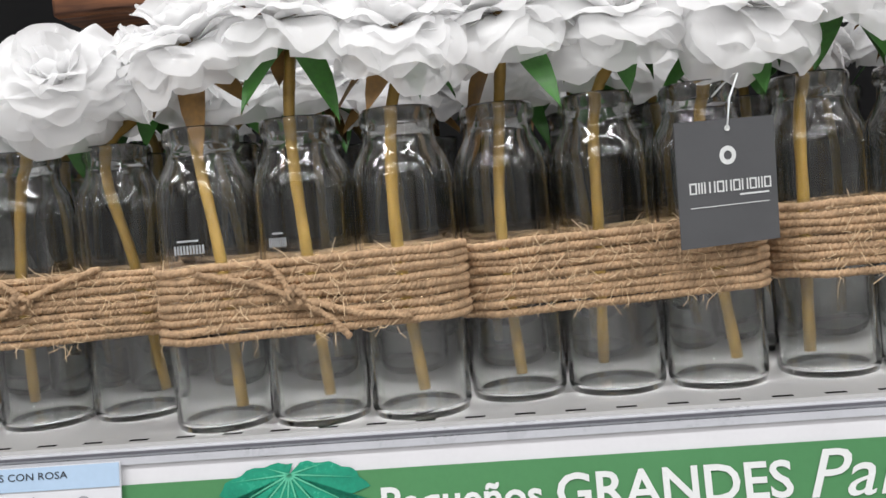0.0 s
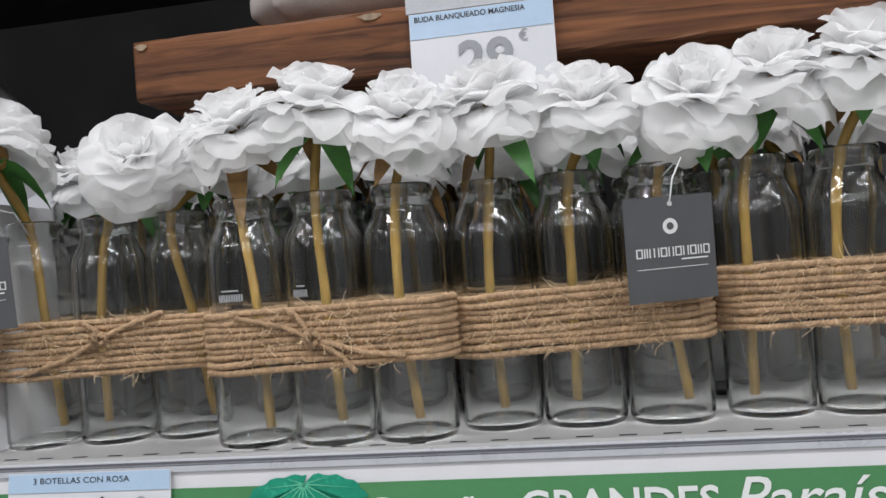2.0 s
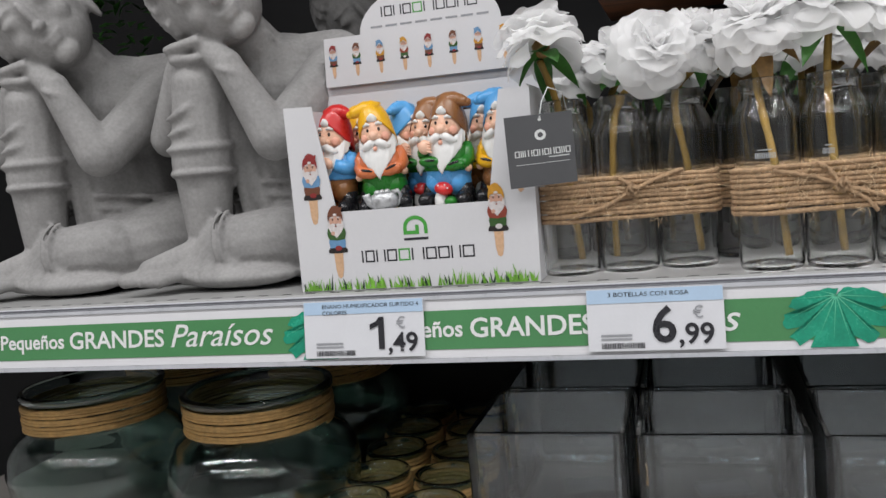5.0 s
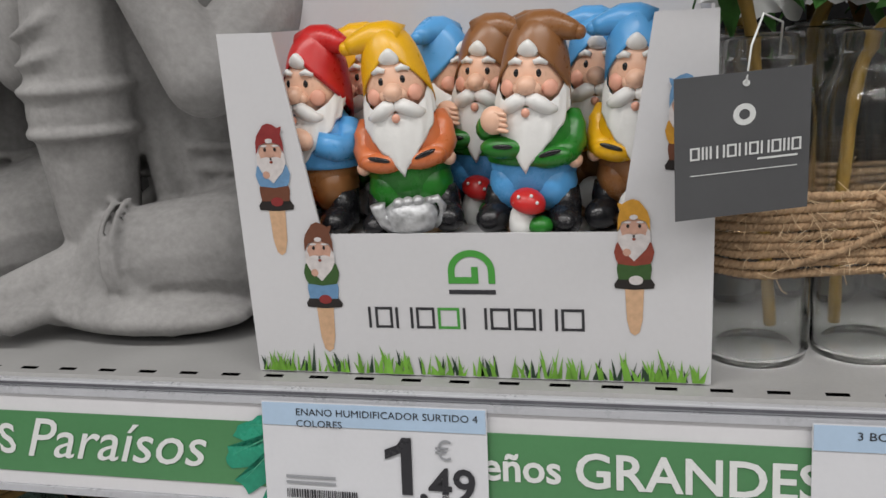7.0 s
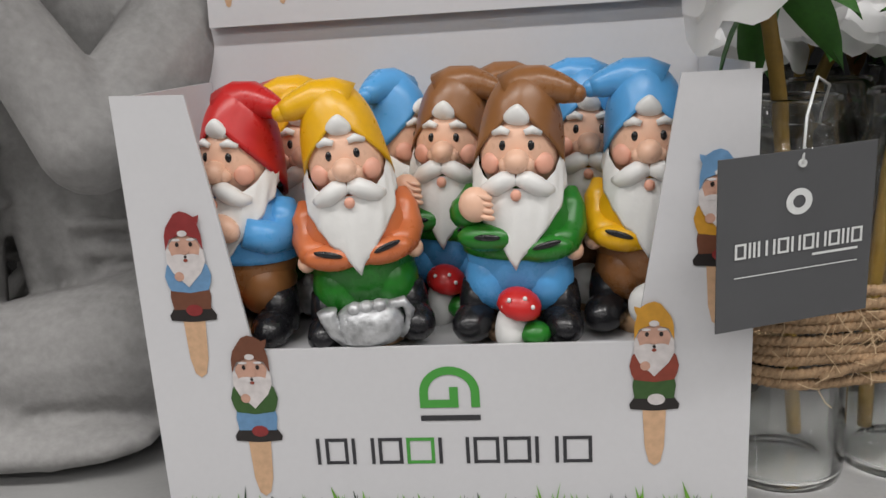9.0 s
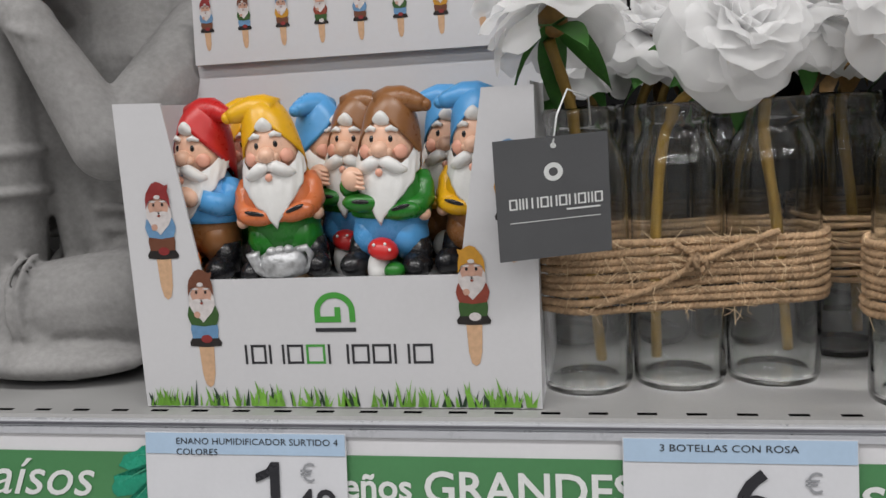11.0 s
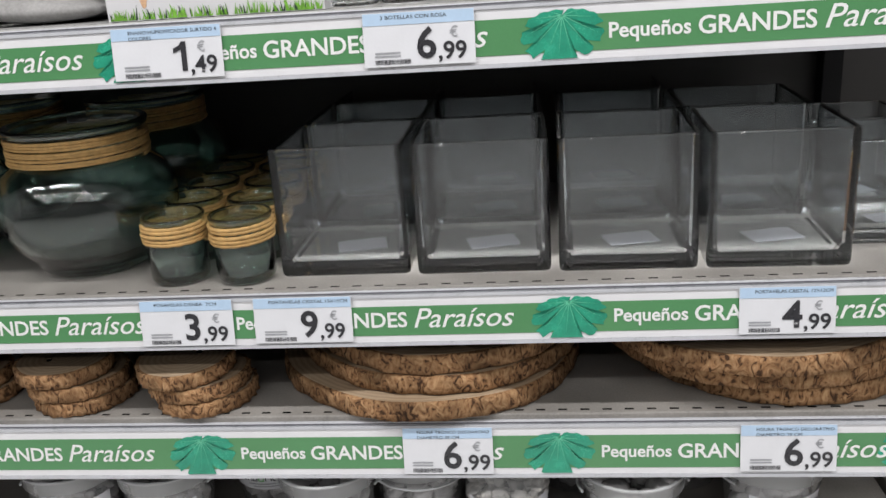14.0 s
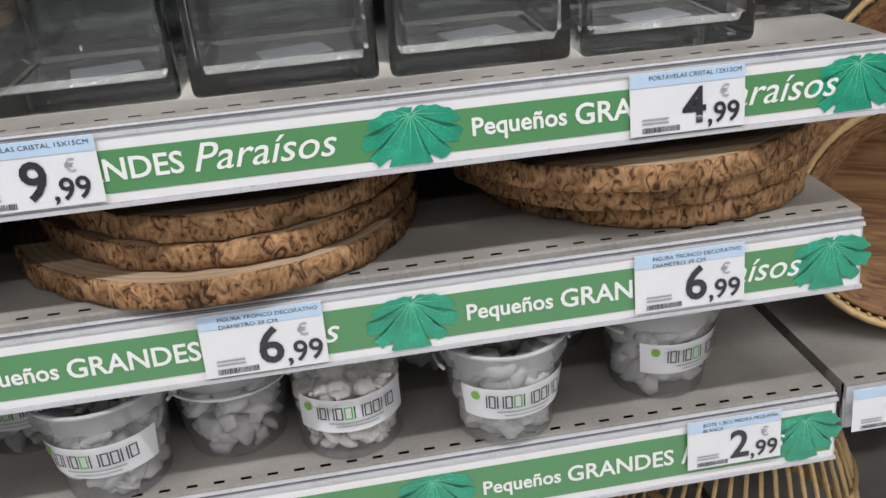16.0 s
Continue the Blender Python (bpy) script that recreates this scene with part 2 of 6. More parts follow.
def grain_wood(name, dark, light, rough):
    """Stained wood with grain that runs along x."""
    m = bpy.data.materials.new(name)
    m.use_nodes = True
    nt = m.node_tree
    b = nt.nodes["Principled BSDF"]
    tc = nt.nodes.new("ShaderNodeTexCoord")
    mp = nt.nodes.new("ShaderNodeMapping")
    mp.inputs["Scale"].default_value = (4, 60, 60)
    nt.links.new(tc.outputs["Object"], mp.inputs["Vector"])
    n = nt.nodes.new("ShaderNodeTexNoise")
    n.inputs["Scale"].default_value, n.inputs["Detail"].default_value, n.inputs["Distortion"].default_value = 1.6, 8, 1.2
    nt.links.new(mp.outputs[0], n.inputs["Vector"])
    r = nt.nodes.new("ShaderNodeValToRGB")
    r.color_ramp.elements[0].position, r.color_ramp.elements[0].color = 0.32, (*dark, 1)
    r.color_ramp.elements[1].position, r.color_ramp.elements[1].color = 0.70, (*light, 1)
    nt.links.new(n.outputs["Fac"], r.inputs["Fac"])
    nt.links.new(r.outputs["Color"], b.inputs["Base Color"])
    b.inputs["Roughness"].default_value = rough
    b.inputs["Specular IOR Level"].default_value = 0.3
    bp = nt.nodes.new("ShaderNodeBump")
    bp.inputs["Strength"].default_value, bp.inputs["Distance"].default_value = 0.3, 0.001
    nt.links.new(n.outputs["Fac"], bp.inputs["Height"])
    nt.links.new(bp.outputs[0], b.inputs["Normal"])
    return m


M_BEAM = grain_wood("stained_beam", (0.035, 0.012, 0.005), (0.24, 0.095, 0.038), 0.5)
M_TAGGREY = material("grey_card_tag", (0.085, 0.087, 0.092), 0.5, vary=0.06)
M_BUCKET = material("milky_plastic", (0.55, 0.57, 0.58), 0.3, vary=0.05, spec=0.5)
M_WISP = material("jute_wisp", (0.62, 0.46, 0.29), 0.8, vary=0.1)
M_BRAID = grain_wood("brown_braid", (0.10, 0.045, 0.02), (0.34, 0.19, 0.09), 0.7)
M_RATTAN = material("rattan", (0.52, 0.36, 0.17), 0.55, vary=0.2, scale=60, obj=1.0)

M_PAIL = thin_glass("clear_pail_plastic", (0.95, 0.95, 0.96), 0.0, 0.04, milky=0.11)
M_RIM = thin_glass("milky_rim_plastic", (0.9, 0.9, 0.92), 0.0, 0.04, milky=0.42)
M_PEBBLE_W = material("white_pebble", (0.68, 0.66, 0.62), 0.75, vary=0.1, scale=60, bump=0.2, island=True)
M_PEBBLE_G = material("grey_pebble", (0.46, 0.455, 0.45), 0.75, vary=0.18, scale=60, bump=0.2, island=True)
M_PALE = material("whitewashed_magnesia", (0.62, 0.57, 0.54), 0.75, vary=0.16, scale=14, bump=0.3)
M_BLACK = material("black_gloss", (0.012, 0.012, 0.014), 0.25, vary=0.1)
M_RED = material("red_paint", (0.56, 0.022, 0.022), 0.30, vary=0.08)
M_YELLOW = material("yellow_paint", (0.80, 0.43, 0.012), 0.30, vary=0.06)
M_BLUE = material("blue_paint", (0.09, 0.36, 0.72), 0.30, vary=0.07)
M_BROWN = material("brown_paint", (0.27, 0.115, 0.04), 0.3, vary=0.08)
M_ORANGE = material("terracotta_paint", (0.62, 0.17, 0.06), 0.30, vary=0.08)
M_BRIGHT = material("bright_orange_paint", (0.85, 0.20, 0.01), 0.35, vary=0.08)
M_FOREST = material("forest_paint", (0.016, 0.18, 0.018), 0.3, vary=0.1)
M_SKIN = material("peach_paint", (0.84, 0.52, 0.37), 0.30, vary=0.05)
M_BLUSH = material("blush_paint", (0.80, 0.40, 0.29), 0.4, vary=0.05)
M_BEARD = material("beard_white_paint", (0.80, 0.80, 0.78), 0.38, vary=0.03, bump=0.12, scale=150)
M_SILVER = material("silver_paint", (0.50, 0.51, 0.52), 0.42, metal=0.55, vary=0.3, scale=260, bump=0.3)
M_TAN = material("tan_stake", (0.66, 0.42, 0.24), 0.5, vary=0.05)
M_GRASS = material("printed_grass", (0.17, 0.40, 0.05), 0.4, vary=0.2, scale=90, island=True)
M_DGRASS = material("printed_dark_grass", (0.02, 0.05, 0.025), 0.4)
M_LOGOGREEN = material("logo_green", (0.06, 0.32, 0.05), 0.4, vary=0.04)
M_FLOOR = material("shop_floor_tile", (0.58, 0.57, 0.56), 0.25, vary=0.08, scale=4)
M_CEIL = material("ceiling_paint", (0.55, 0.55, 0.55), 0.8, vary=0.04, scale=3)
M_WALL = material("aisle_wall", (0.30, 0.30, 0.30), 0.7, vary=0.2, scale=2)


# ---------------------------------------------------------------- mesh helpers
def part(name, bm, mat, parent=None, label="", smooth=False, at=None):
    """Links a bmesh, or a ready mesh, as one mesh object under parent."""
    if isinstance(bm, bmesh.types.BMesh):
        me = bpy.data.meshes.new(name)
        bmesh.ops.recalc_face_normals(bm, faces=bm.faces[:])
        if smooth:
            for f in bm.faces:
                f.smooth = True
        bm.to_mesh(me)
        bm.free()
    else:
        me = bm
    if mat is not None and not me.materials:
        for m in (mat if isinstance(mat, (list, tuple)) else [mat]):
            me.materials.append(m)
    ob = new(name, me)
    if me.materials and me.materials[0] in GLASSES:
        ob.visible_shadow = False
    if parent is not None:
        ob.parent = parent
    if at is not None:
        ob.matrix_basis = at
    if label:
        tagged(ob, label)
    return ob


def thing(name, m, label, category, group="", kind=""):
    ob = new(name)
    ob.empty_display_size = 0.02
    ob.matrix_basis = m
    return tagged(ob, label, category, group, kind)


def box_bm(x0, x1, y0, y1, z0, z1, bevel=0.0, bm=None, mi=0):
    out = bm or bmesh.new()
    vs = [out.verts.new((x, y, z)) for x in (x0, x1) for y in (y0, y1) for z in (z0, z1)]
    faces = [out.faces.new([vs[i] for i in q]) for q in ((0, 1, 3, 2), (4, 6, 7, 5), (0, 4, 5, 1), (2, 3, 7, 6), (0, 2, 6, 4), (1, 5, 7, 3))]
    for f in faces:
        f.material_index = mi
    if bevel:
        edges = {e for f in faces for e in f.edges}
        bmesh.ops.bevel(out, geom=list(edges), offset=bevel, segments=2, affect="EDGES", profile=0.5)
    return out


def lathe(profile, seg=32, bm=None, mi=0, wob=0.0, ph=0.0):
    out = bm or bmesh.new()
    rings = []
    for r, z in profile:
        if r < 1e-6:
            rings.append([out.verts.new((0, 0, z))])
        else:
            rings.append([out.verts.new((r * (1 + wob * math.sin(3 * a + ph)) * math.cos(a), r * (1 + wob * math.cos(2 * a + ph)) * math.sin(a), z)) for a in (2 * math.pi * i / seg for i in range(seg))])
    for a, b in zip(rings, rings[1:]):
        if len(a) == 1 and len(b) == 1:
            continue
        for i in range(seg):
            j = (i + 1) % seg
            if len(a) == 1:
                f = out.faces.new((a[0], b[j], b[i]))
            elif len(b) == 1:
                f = out.faces.new((a[i], a[j], b[0]))
            else:
                f = out.faces.new((a[i], a[j], b[j], b[i]))
            f.material_index = mi
    return out


def tube(points, radius, seg=8, closed=False, bm=None, mi=0, taper=None):
    """A round tube along points; radius may swell along it by the list taper."""
    out = bm or bmesh.new()
    pts = [Vector(p) for p in points]
    n = len(pts)
    rings = []
    up = Vector((0.13, 0.21, 0.97)).normalized()
    for i, p in enumerate(pts):
        a = pts[i - 1] if (i or closed) else p
        b = pts[(i + 1) % n] if (i < n - 1 or closed) else p
        d = (b - a).normalized()
        s = d.cross(up)
        if s.length < 1e-4:
            s = d.cross(Vector((1, 0, 0)))
        s.normalize()
        u = s.cross(d)
        r = radius * (taper[i] if taper else 1)
        rings.append([out.verts.new(p + r * (math.cos(t) * s + math.sin(t) * u)) for t in (2 * math.pi * k / seg for k in range(seg))])
    pairs = list(zip(rings, rings[1:])) + ([(rings[-1], rings[0])] if closed else [])
    for a, b in pairs:
        for k in range(seg):
            f = out.faces.new((a[k], a[(k + 1) % seg], b[(k + 1) % seg], b[k]))
            f.material_index = mi
    if not closed:
        for ring in (rings[0], rings[-1]):
            out.faces.new(ring).material_index = mi
    return out


def blob(bm, centre, radii, mi=0, rot=None, seg=14, rings=9, shape=None):
    """An ellipsoid added to bm; shape may bend its points."""
    m = Matrix.Translation(centre) @ (rot.to_matrix().to_4x4() if rot else Matrix.Identity(4)) @ Matrix.Diagonal((*radii, 1))
    made = bmesh.ops.create_uvsphere(bm, u_segments=seg, v_segments=rings, radius=1)
    for v in made["verts"]:
        co = v.co.copy()
        if shape:
            co = Vector(shape(co))
        v.co = m @ co
    for f in {f for v in made["verts"] for f in v.link_faces}:
        f.material_index = mi
        f.smooth = True
    return bm


def poly(bm, pts, y=0.0, mi=0):
    """A flat face in the xz plane at depth y."""
    f = bm.faces.new([bm.verts.new((x, y, z)) for x, z in pts])
    f.material_index = mi
    return f


def slab(bm, pts, y0, y1, mi=0):
    """A plate with outline pts in xz, from y0 (front) to y1."""
    a = [bm.verts.new((x, y0, z)) for x, z in pts]
    b = [bm.verts.new((x, y1, z)) for x, z in pts]
    bm.faces.new(a).material_index = mi
    bm.faces.new(b[::-1]).material_index = mi
    for i in range(len(pts)):
        j = (i + 1) % len(pts)
        bm.faces.new((a[i], b[i], b[j], a[j])).material_index = mi
    return bm


TEXTS = {}


def text_mesh(string, size, align="LEFT", shear=0.0, weight=0.0, width=None, space=1.0):
    """Lettering in the built-in font as a thin mesh, standing in the xz plane. width: set to that length."""
    key = (string, size, align, shear, weight, width, space)
    if key in TEXTS:
        return TEXTS[key]
    cu = bpy.data.curves.new("lettering", "FONT")
    cu.body, cu.size, cu.align_x, cu.shear, cu.offset, cu.space_character = string, size, align, shear, weight, space
    cu.resolution_u = 3
    ob = bpy.data.objects.new("lettering", cu)
    scene.collection.objects.link(ob)
    bpy.context.view_layer.update()
    me = bpy.data.meshes.new_from_object(ob.evaluated_get(bpy.context.evaluated_depsgraph_get()))
    bpy.data.objects.remove(ob)
    xs = [v.co.x for v in me.vertices]
    k = width / (max(xs) - min(xs)) if width else 1
    for v in me.vertices:
        v.co = (v.co.x * k, 0, v.co.y)
    me.materials.clear()
    TEXTS[key] = me
    return me


def lettering(name, parent, x, z, y, mat, *args, **kw):
    me = text_mesh(*args, **kw).copy()
    return part(name, me, mat, parent, at=pose(x, y, z))


# ---------------------------------------------------------------- shop shell
shell = box_bm(-4.5, 4.5, -6.2, 1.6, -0.1, 0.0)
tagged(part("floor", shell, M_FLOOR), "pale grey polished shop floor", "floor", kind="structure")
tagged(part("ceiling", box_bm(-4.5, 4.5, -6.2, 1.6, 3.5, 3.6), M_CEIL), "plain painted shop ceiling", "ceiling", kind="structure")
# Closing wall whose near-black colour paints the dark void behind the shelves.
tagged(part("wall_north", box_bm(-4.5, 4.5, 1.5, 1.6, 0, 3.5), M_DARK), "near-black wall painted as the unlit void behind the shelving", "wall", kind="structure")
tagged(part("wall_south", box_bm(-4.5, 4.5, -6.3, -6.2, 0, 3.5), M_WALL), "grey wall across the aisle", "wall", kind="structure")
tagged(part("wall_west", box_bm(-4.6, -4.5, -6.2, 1.5, 0, 3.5), M_WALL), "grey end wall of the shop aisle", "wall", kind="structure")
tagged(part("wall_east", box_bm(4.5, 4.6, -6.2, 1.5, 0, 3.5), M_WALL), "grey end wall of the shop aisle", "wall", kind="structure")

# ---------------------------------------------------------------- shelving
X0, X1 = -1.02, 0.484          # the bay
DEPTH = 0.47
LEVELS = {"a": 1.205, "b": 0.912, "c": 0.757, "d": 0.563, "e": 0.20}
back = thing("shelf_back_panel", pose(0, DEPTH, 0), "dark metal back panel of the shelving", "shelving", kind="structure")
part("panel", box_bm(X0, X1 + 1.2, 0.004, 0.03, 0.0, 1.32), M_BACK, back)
for ux in (X0, X1 - 0.004, X1 + 1.2):
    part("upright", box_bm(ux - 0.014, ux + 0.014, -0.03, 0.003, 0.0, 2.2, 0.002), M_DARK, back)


def shelf(z, mat, label, slot=0.0245, long=0.0100, x0=X0, x1=X1, y_slot=0.012, depth=DEPTH - 0.035):
    """A sheet-metal shelf with a row of punched slots along its front edge."""
    ob = thing("metal_shelf", pose(0, 0, z), label, "shelf")
    bm = bmesh.new()
    wide = 0.0036
    n = int((x1 - x0) / slot)
    y1, y2 = y_slot, y_slot + wide

    def quad(a, b, c, d):
        bm.faces.new([bm.verts.new(p) for p in (a, b, c, d)])

    def flat(xa, xb, ya, yb, zz=0.0):
        quad((xa, ya, zz), (xb, ya, zz), (xb, yb, zz), (xa, yb, zz))
    flat(x0, x1, 0.007, y1)
    flat(x0, x1, y2, depth)
    x = x0
    for i in range(n):
        flat(x, x + slot - long, y1, y2)
        x += slot
    flat(x, x1, y1, y2)
    quad((x0, 0.007, 0), (x1, 0.007, 0), (x1, 0.006, -0.002), (x0, 0.006, -0.002))
    quad((x0, 0.006, -0.002), (x1, 0.006, -0.002), (x1, 0.006, -0.03), (x0, 0.006, -0.03))
    quad((x0, depth, 0), (x1, depth, 0), (x1, depth, -0.03), (x0, depth, -0.03))
    quad((x0, 0.007, 0), (x0, depth, 0), (x0, depth, -0.03), (x0, 0.007, -0.03))
    quad((x1, 0.007, 0), (x1, depth, 0), (x1, depth, -0.03), (x1, 0.007, -0.03))
    part("deck", bm, mat, ob)
    # Near-black box: the shade beneath the deck is put into its colour.
    part("underside", box_bm(x0 + 0.002, x1 - 0.002, 0.008, depth - 0.004, -0.028, -0.008), M_DARK, ob, "underside with its shade put into a near-black colour")
    return ob


def leaf_print(parent, cx, cz, size, flip=1):
    """A printed monstera leaf with splits, as a thin sheet."""
    bm = bmesh.new()
    steps = 56
    outer = []
    for i in range(steps + 1):
        t = math.pi * (0.02 + 1.96 * i / steps)
        s = math.sin(t)
        r = (1.0 - 0.22 * abs(math.cos(t)) ** 3 * (math.cos(t) > 0) + 0.10 * max(0, -math.cos(t)) ** 6) * (0.60 if i in (12, 18, 23, 33, 38, 44) else 1.0 + 0.03 * math.sin(i * 1.9))
        outer.append((cx + flip * (0.039 * r * s + 0.004 * math.cos(t)), min(max(cz + 0.0275 * r * math.cos(t), 0.0025), 2 * cz - 0.0025)))
    mid = (cx, cz + 0.016)
    for a, b in zip(outer, outer[1:]):
        poly(bm, (mid, a, b), 0.0)
    ob = part("leaf_print", bm, M_TEAL, parent, "printed teal monstera leaf", at=pose(0, -0.0011, 0))
    vb = bmesh.new()
    for i in (4, 9, 15, 20, 25, 28, 31, 36, 41, 47, 52):
        a = outer[i]
        d = Vector((a[0] - mid[0], a[1] - mid[1]))
        nrm = Vector((-d.y, d.x)).normalized() * 0.0005
        tip = (mid[0] + d.x * 0.92, mid[1] + d.y * 0.92)
        poly(vb, ((mid[0] - nrm.x, mid[1] - nrm.y), (mid[0] + nrm.x, mid[1] + nrm.y), tip))
    part("leaf_vein", vb, M_TEAL_D, ob, at=pose(0, -0.0004, 0))


def price_rail(z_top, z_bot, leaf_xs, words, label, x0=X0, x1=X1):
    """A price rail on a shelf front: grey profile, white insert, green band, lettering and leaves; it leans back a little."""
    ob = thing("price_rail", pose(0, -0.0085, z_bot, -7.5), label, "price rail", "price rails")
    h = z_top - z_bot
    section = ((-0.0015, -0.003), (0.006, -0.003), (0.006, h + 0.0022), (-0.0015, h + 0.0022), (-0.0015, h - 0.0012), (0.002, h - 0.0012), (0.002, 0.0008), (-0.0015, 0.0008))
    bm = bmesh.new()
    ends = [[bm.verts.new((x, a, b)) for a, b in section] for x in (x0, x1)]
    for i in range(8):
        bm.faces.new((ends[0][i], ends[0][(i + 1) % 8], ends[1][(i + 1) % 8], ends[1][i]))
    bm.faces.new(ends[0])
    bm.faces.new(ends[1][::-1])
    part("profile", bm, M_RAIL, ob)
    part("lip", box_bm(x0, x1, 0.001, 0.0065, h + 0.0024, h + 0.0062, 0.0008), M_RAIL, ob)
    part("groove", box_bm(x0, x1, 0.0004, 0.002, h + 0.0036, h + 0.0049), M_RAIL_DARK, ob)
    part("insert", box_bm(x0, x1 - 0.003, 0.0, 0.0018, 0.001, h - 0.0014), M_WHITE, ob, "glossy white paper insert")
    part("green_band", box_bm(x0, x1 - 0.006, -0.0006, -0.0001, 0.0085, h - 0.011), M_GREEN, ob, "printed green band")
    for lx in leaf_xs:
        leaf_print(ob, lx, h / 2, 0.052)
    for text, tx, width, kind in words:
        if kind == "script":
            lettering("lettering", ob, tx, h * 0.33, -0.0012, M_INK_W, text, 0.031, shear=0.32, width=width, weight=0.0001)
        elif kind == "caps":
            lettering("lettering", ob, tx, h * 0.35, -0.0012, M_INK_W, text, 0.0235, width=width, weight=0.0004)
        else:
            lettering("lettering", ob, tx, h * 0.37, -0.0012, M_INK_W, text, 0.0200, width=width, weight=0.0004)
    return ob


def slogan(c):
    """The slogan that follows a leaf centred on c."""
    return [("Pequeños", c + 0.046, 0.076, "small"), ("GRANDES", c + 0.129, 0.107, "caps"), ("Paraísos", c + 0.242, 0.108, "script")]


def price_tag(x0, x1, z0, z1, title, euros, cents, label, lift=-0.0115):
    """A plastic-covered price tag clipped into a rail."""
    w, h = x1 - x0, z1 - z0
    ob = thing("price_tag", pose(x0, lift, z0, -7.5), label, "price tag", "price tags")
    part("card", box_bm(0, w, 0.0, 0.0007, 0, h), M_PAPER, ob)
    part("blue_header", box_bm(0.0005, w - 0.0005, -0.0005, -0.0001, h * 0.77, h - 0.0004), M_SKY, ob)
    for i, line in enumerate(title):
        lettering("lettering", ob, w * 0.16, h * (0.905 - 0.115 * i) - 0.0015, -0.0008, M_INK, line, 0.0050, width=min(w * 0.8, 0.0034 * len(line)))
    if euros == "1":
        one, ox, ot, oz = bmesh.new(), w * (0.675 if cents else 0.5), h * 0.105, h * 0.70
        slab(one, ((ox - ot, h * 0.14), (ox, h * 0.14), (ox, oz), (ox - ot * 0.85, oz), (ox - ot * 1.35, oz - h * 0.075), (ox - ot * 2.5, oz - h * 0.125), (ox - ot * 2.5, oz - h * 0.22), (ox - ot, oz - h * 0.15)), -0.0004, 0)
        part("price", one, M_INK, ob, at=pose(0, -0.0005, 0))
    else:
        lettering("price", ob, w * 0.66, h * 0.14, -0.0008, M_INK, euros, h * 0.80, "RIGHT", weight=0.0008)
    if cents:
        lettering("price", ob, w * (0.70 if euros == "1" else 0.665), h * 0.10, -0.0008, M_INK, "," + cents, h * 0.46, weight=0.0004)
    lettering("price", ob, w * 0.775, h * 0.50, -0.0008, M_INK_GREY, "€", h * 0.27)
    bars = bmesh.new()
    rnd = random.Random(len(label))
    bx = w * 0.10
    while bx < w * 0.42:
        bw = rnd.choice((0.0004, 0.0007, 0.001))
        poly(bars, ((bx, h * 0.04), (bx + bw, h * 0.04), (bx + bw, h * 0.13), (bx, h * 0.13)))
        bx += bw + rnd.choice((0.0004, 0.0006))
    part("barcode", bars, M_INK, ob, at=pose(0, -0.0006, 0))
    small = bmesh.new()
    for k in (0.18, 0.24):
        poly(small, ((w * 0.10, h * k), (w * 0.33, h * k), (w * 0.33, h * (k + 0.03)), (w * 0.10, h * (k + 0.03))))
    part("small_print", small, M_INK_GREY, ob, at=pose(0, -0.0006, 0))
    return ob


# Shelf added out of view, set to block the lamps from the back statues.
upper = thing("upper_shelf", pose(0, 0, 1.64), "unseen dark metal shelf added overhead to shade the back statues", "shelf")
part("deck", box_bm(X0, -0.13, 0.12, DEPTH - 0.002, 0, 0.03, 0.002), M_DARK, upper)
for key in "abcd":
    shelf(LEVELS[key], M_SHELF if key == "a" else M_SHELF_LOWER, "grey enamelled metal shelf with a slotted front edge" if key == "a" else "darker grey metal shelf with a slotted front edge")
shelf(LEVELS["e"], M_SHELF_LOWER, "darker grey metal base shelf near the floor")
RAIL = "glossy white price rail with a green slogan strip"
price_rail(1.1985, 1.145, (-0.752, -0.346, 0.085, 0.46), slogan(-0.748) + slogan(-0.338) + slogan(0.082), RAIL)
price_rail(0.905, 0.853, (-0.734, -0.324, 0.086, 0.455), slogan(-0.734) + slogan(-0.324) + slogan(0.086), RAIL)
price_rail(0.745, 0.687, (-0.752, -0.342, 0.072, 0.452), slogan(-0.752) + slogan(-0.342) + slogan(0.072), RAIL)
price_rail(0.555, 0.491, (-0.742, -0.332, 0.0765, 0.45), slogan(-0.742) + slogan(-0.332) + slogan(0.0765), RAIL)
TAG = "white plastic-covered price tag with a pale blue header"
price_tag(-0.363, -0.249, 1.149, 1.2, ("ENANO HUMIDIFICADOR SURTIDO 4", "COLORES"), "1", "49", TAG)
price_tag(-0.107, 0.002, 1.149, 1.2, ("3 BOTELLAS CON ROSA",), "6", "99", TAG)
price_tag(-0.386, -0.280, 0.856, 0.908, ("POSAVELAS CIENEA  7CM",), "3", "99", TAG)
price_tag(-0.256, -0.147, 0.857, 0.908, ("PORTAVELAS CRISTAL 15X15CM",), "9", "99", TAG)
price_tag(0.260, 0.356, 0.856, 0.906, ("PORTAVELAS CRISTAL 12X12CM",), "4", "99", TAG)
price_tag(-0.104, -0.002, 0.690, 0.746, ("FIGURA TRONCO DECORATIVO", "DIAMETRO 39 CM"), "6", "99", TAG)
price_tag(0.268, 0.369, 0.692, 0.746, ("FIGURA TRONCO DECORATIVO", "DIAMETRO 39 CM"), "6", "99", TAG)
price_tag(-0.273, -0.169, 0.494, 0.555, ("BOTE 1KG PIEDRA CANTO RODADO", "GRIS OSCURO"), "2", "99", TAG)
price_tag(0.326, 0.422, 0.506, 0.558, ("BOTE 1.3KG PIEDRA PEQUEÑA", "BLANCA"), "2", "99", TAG)

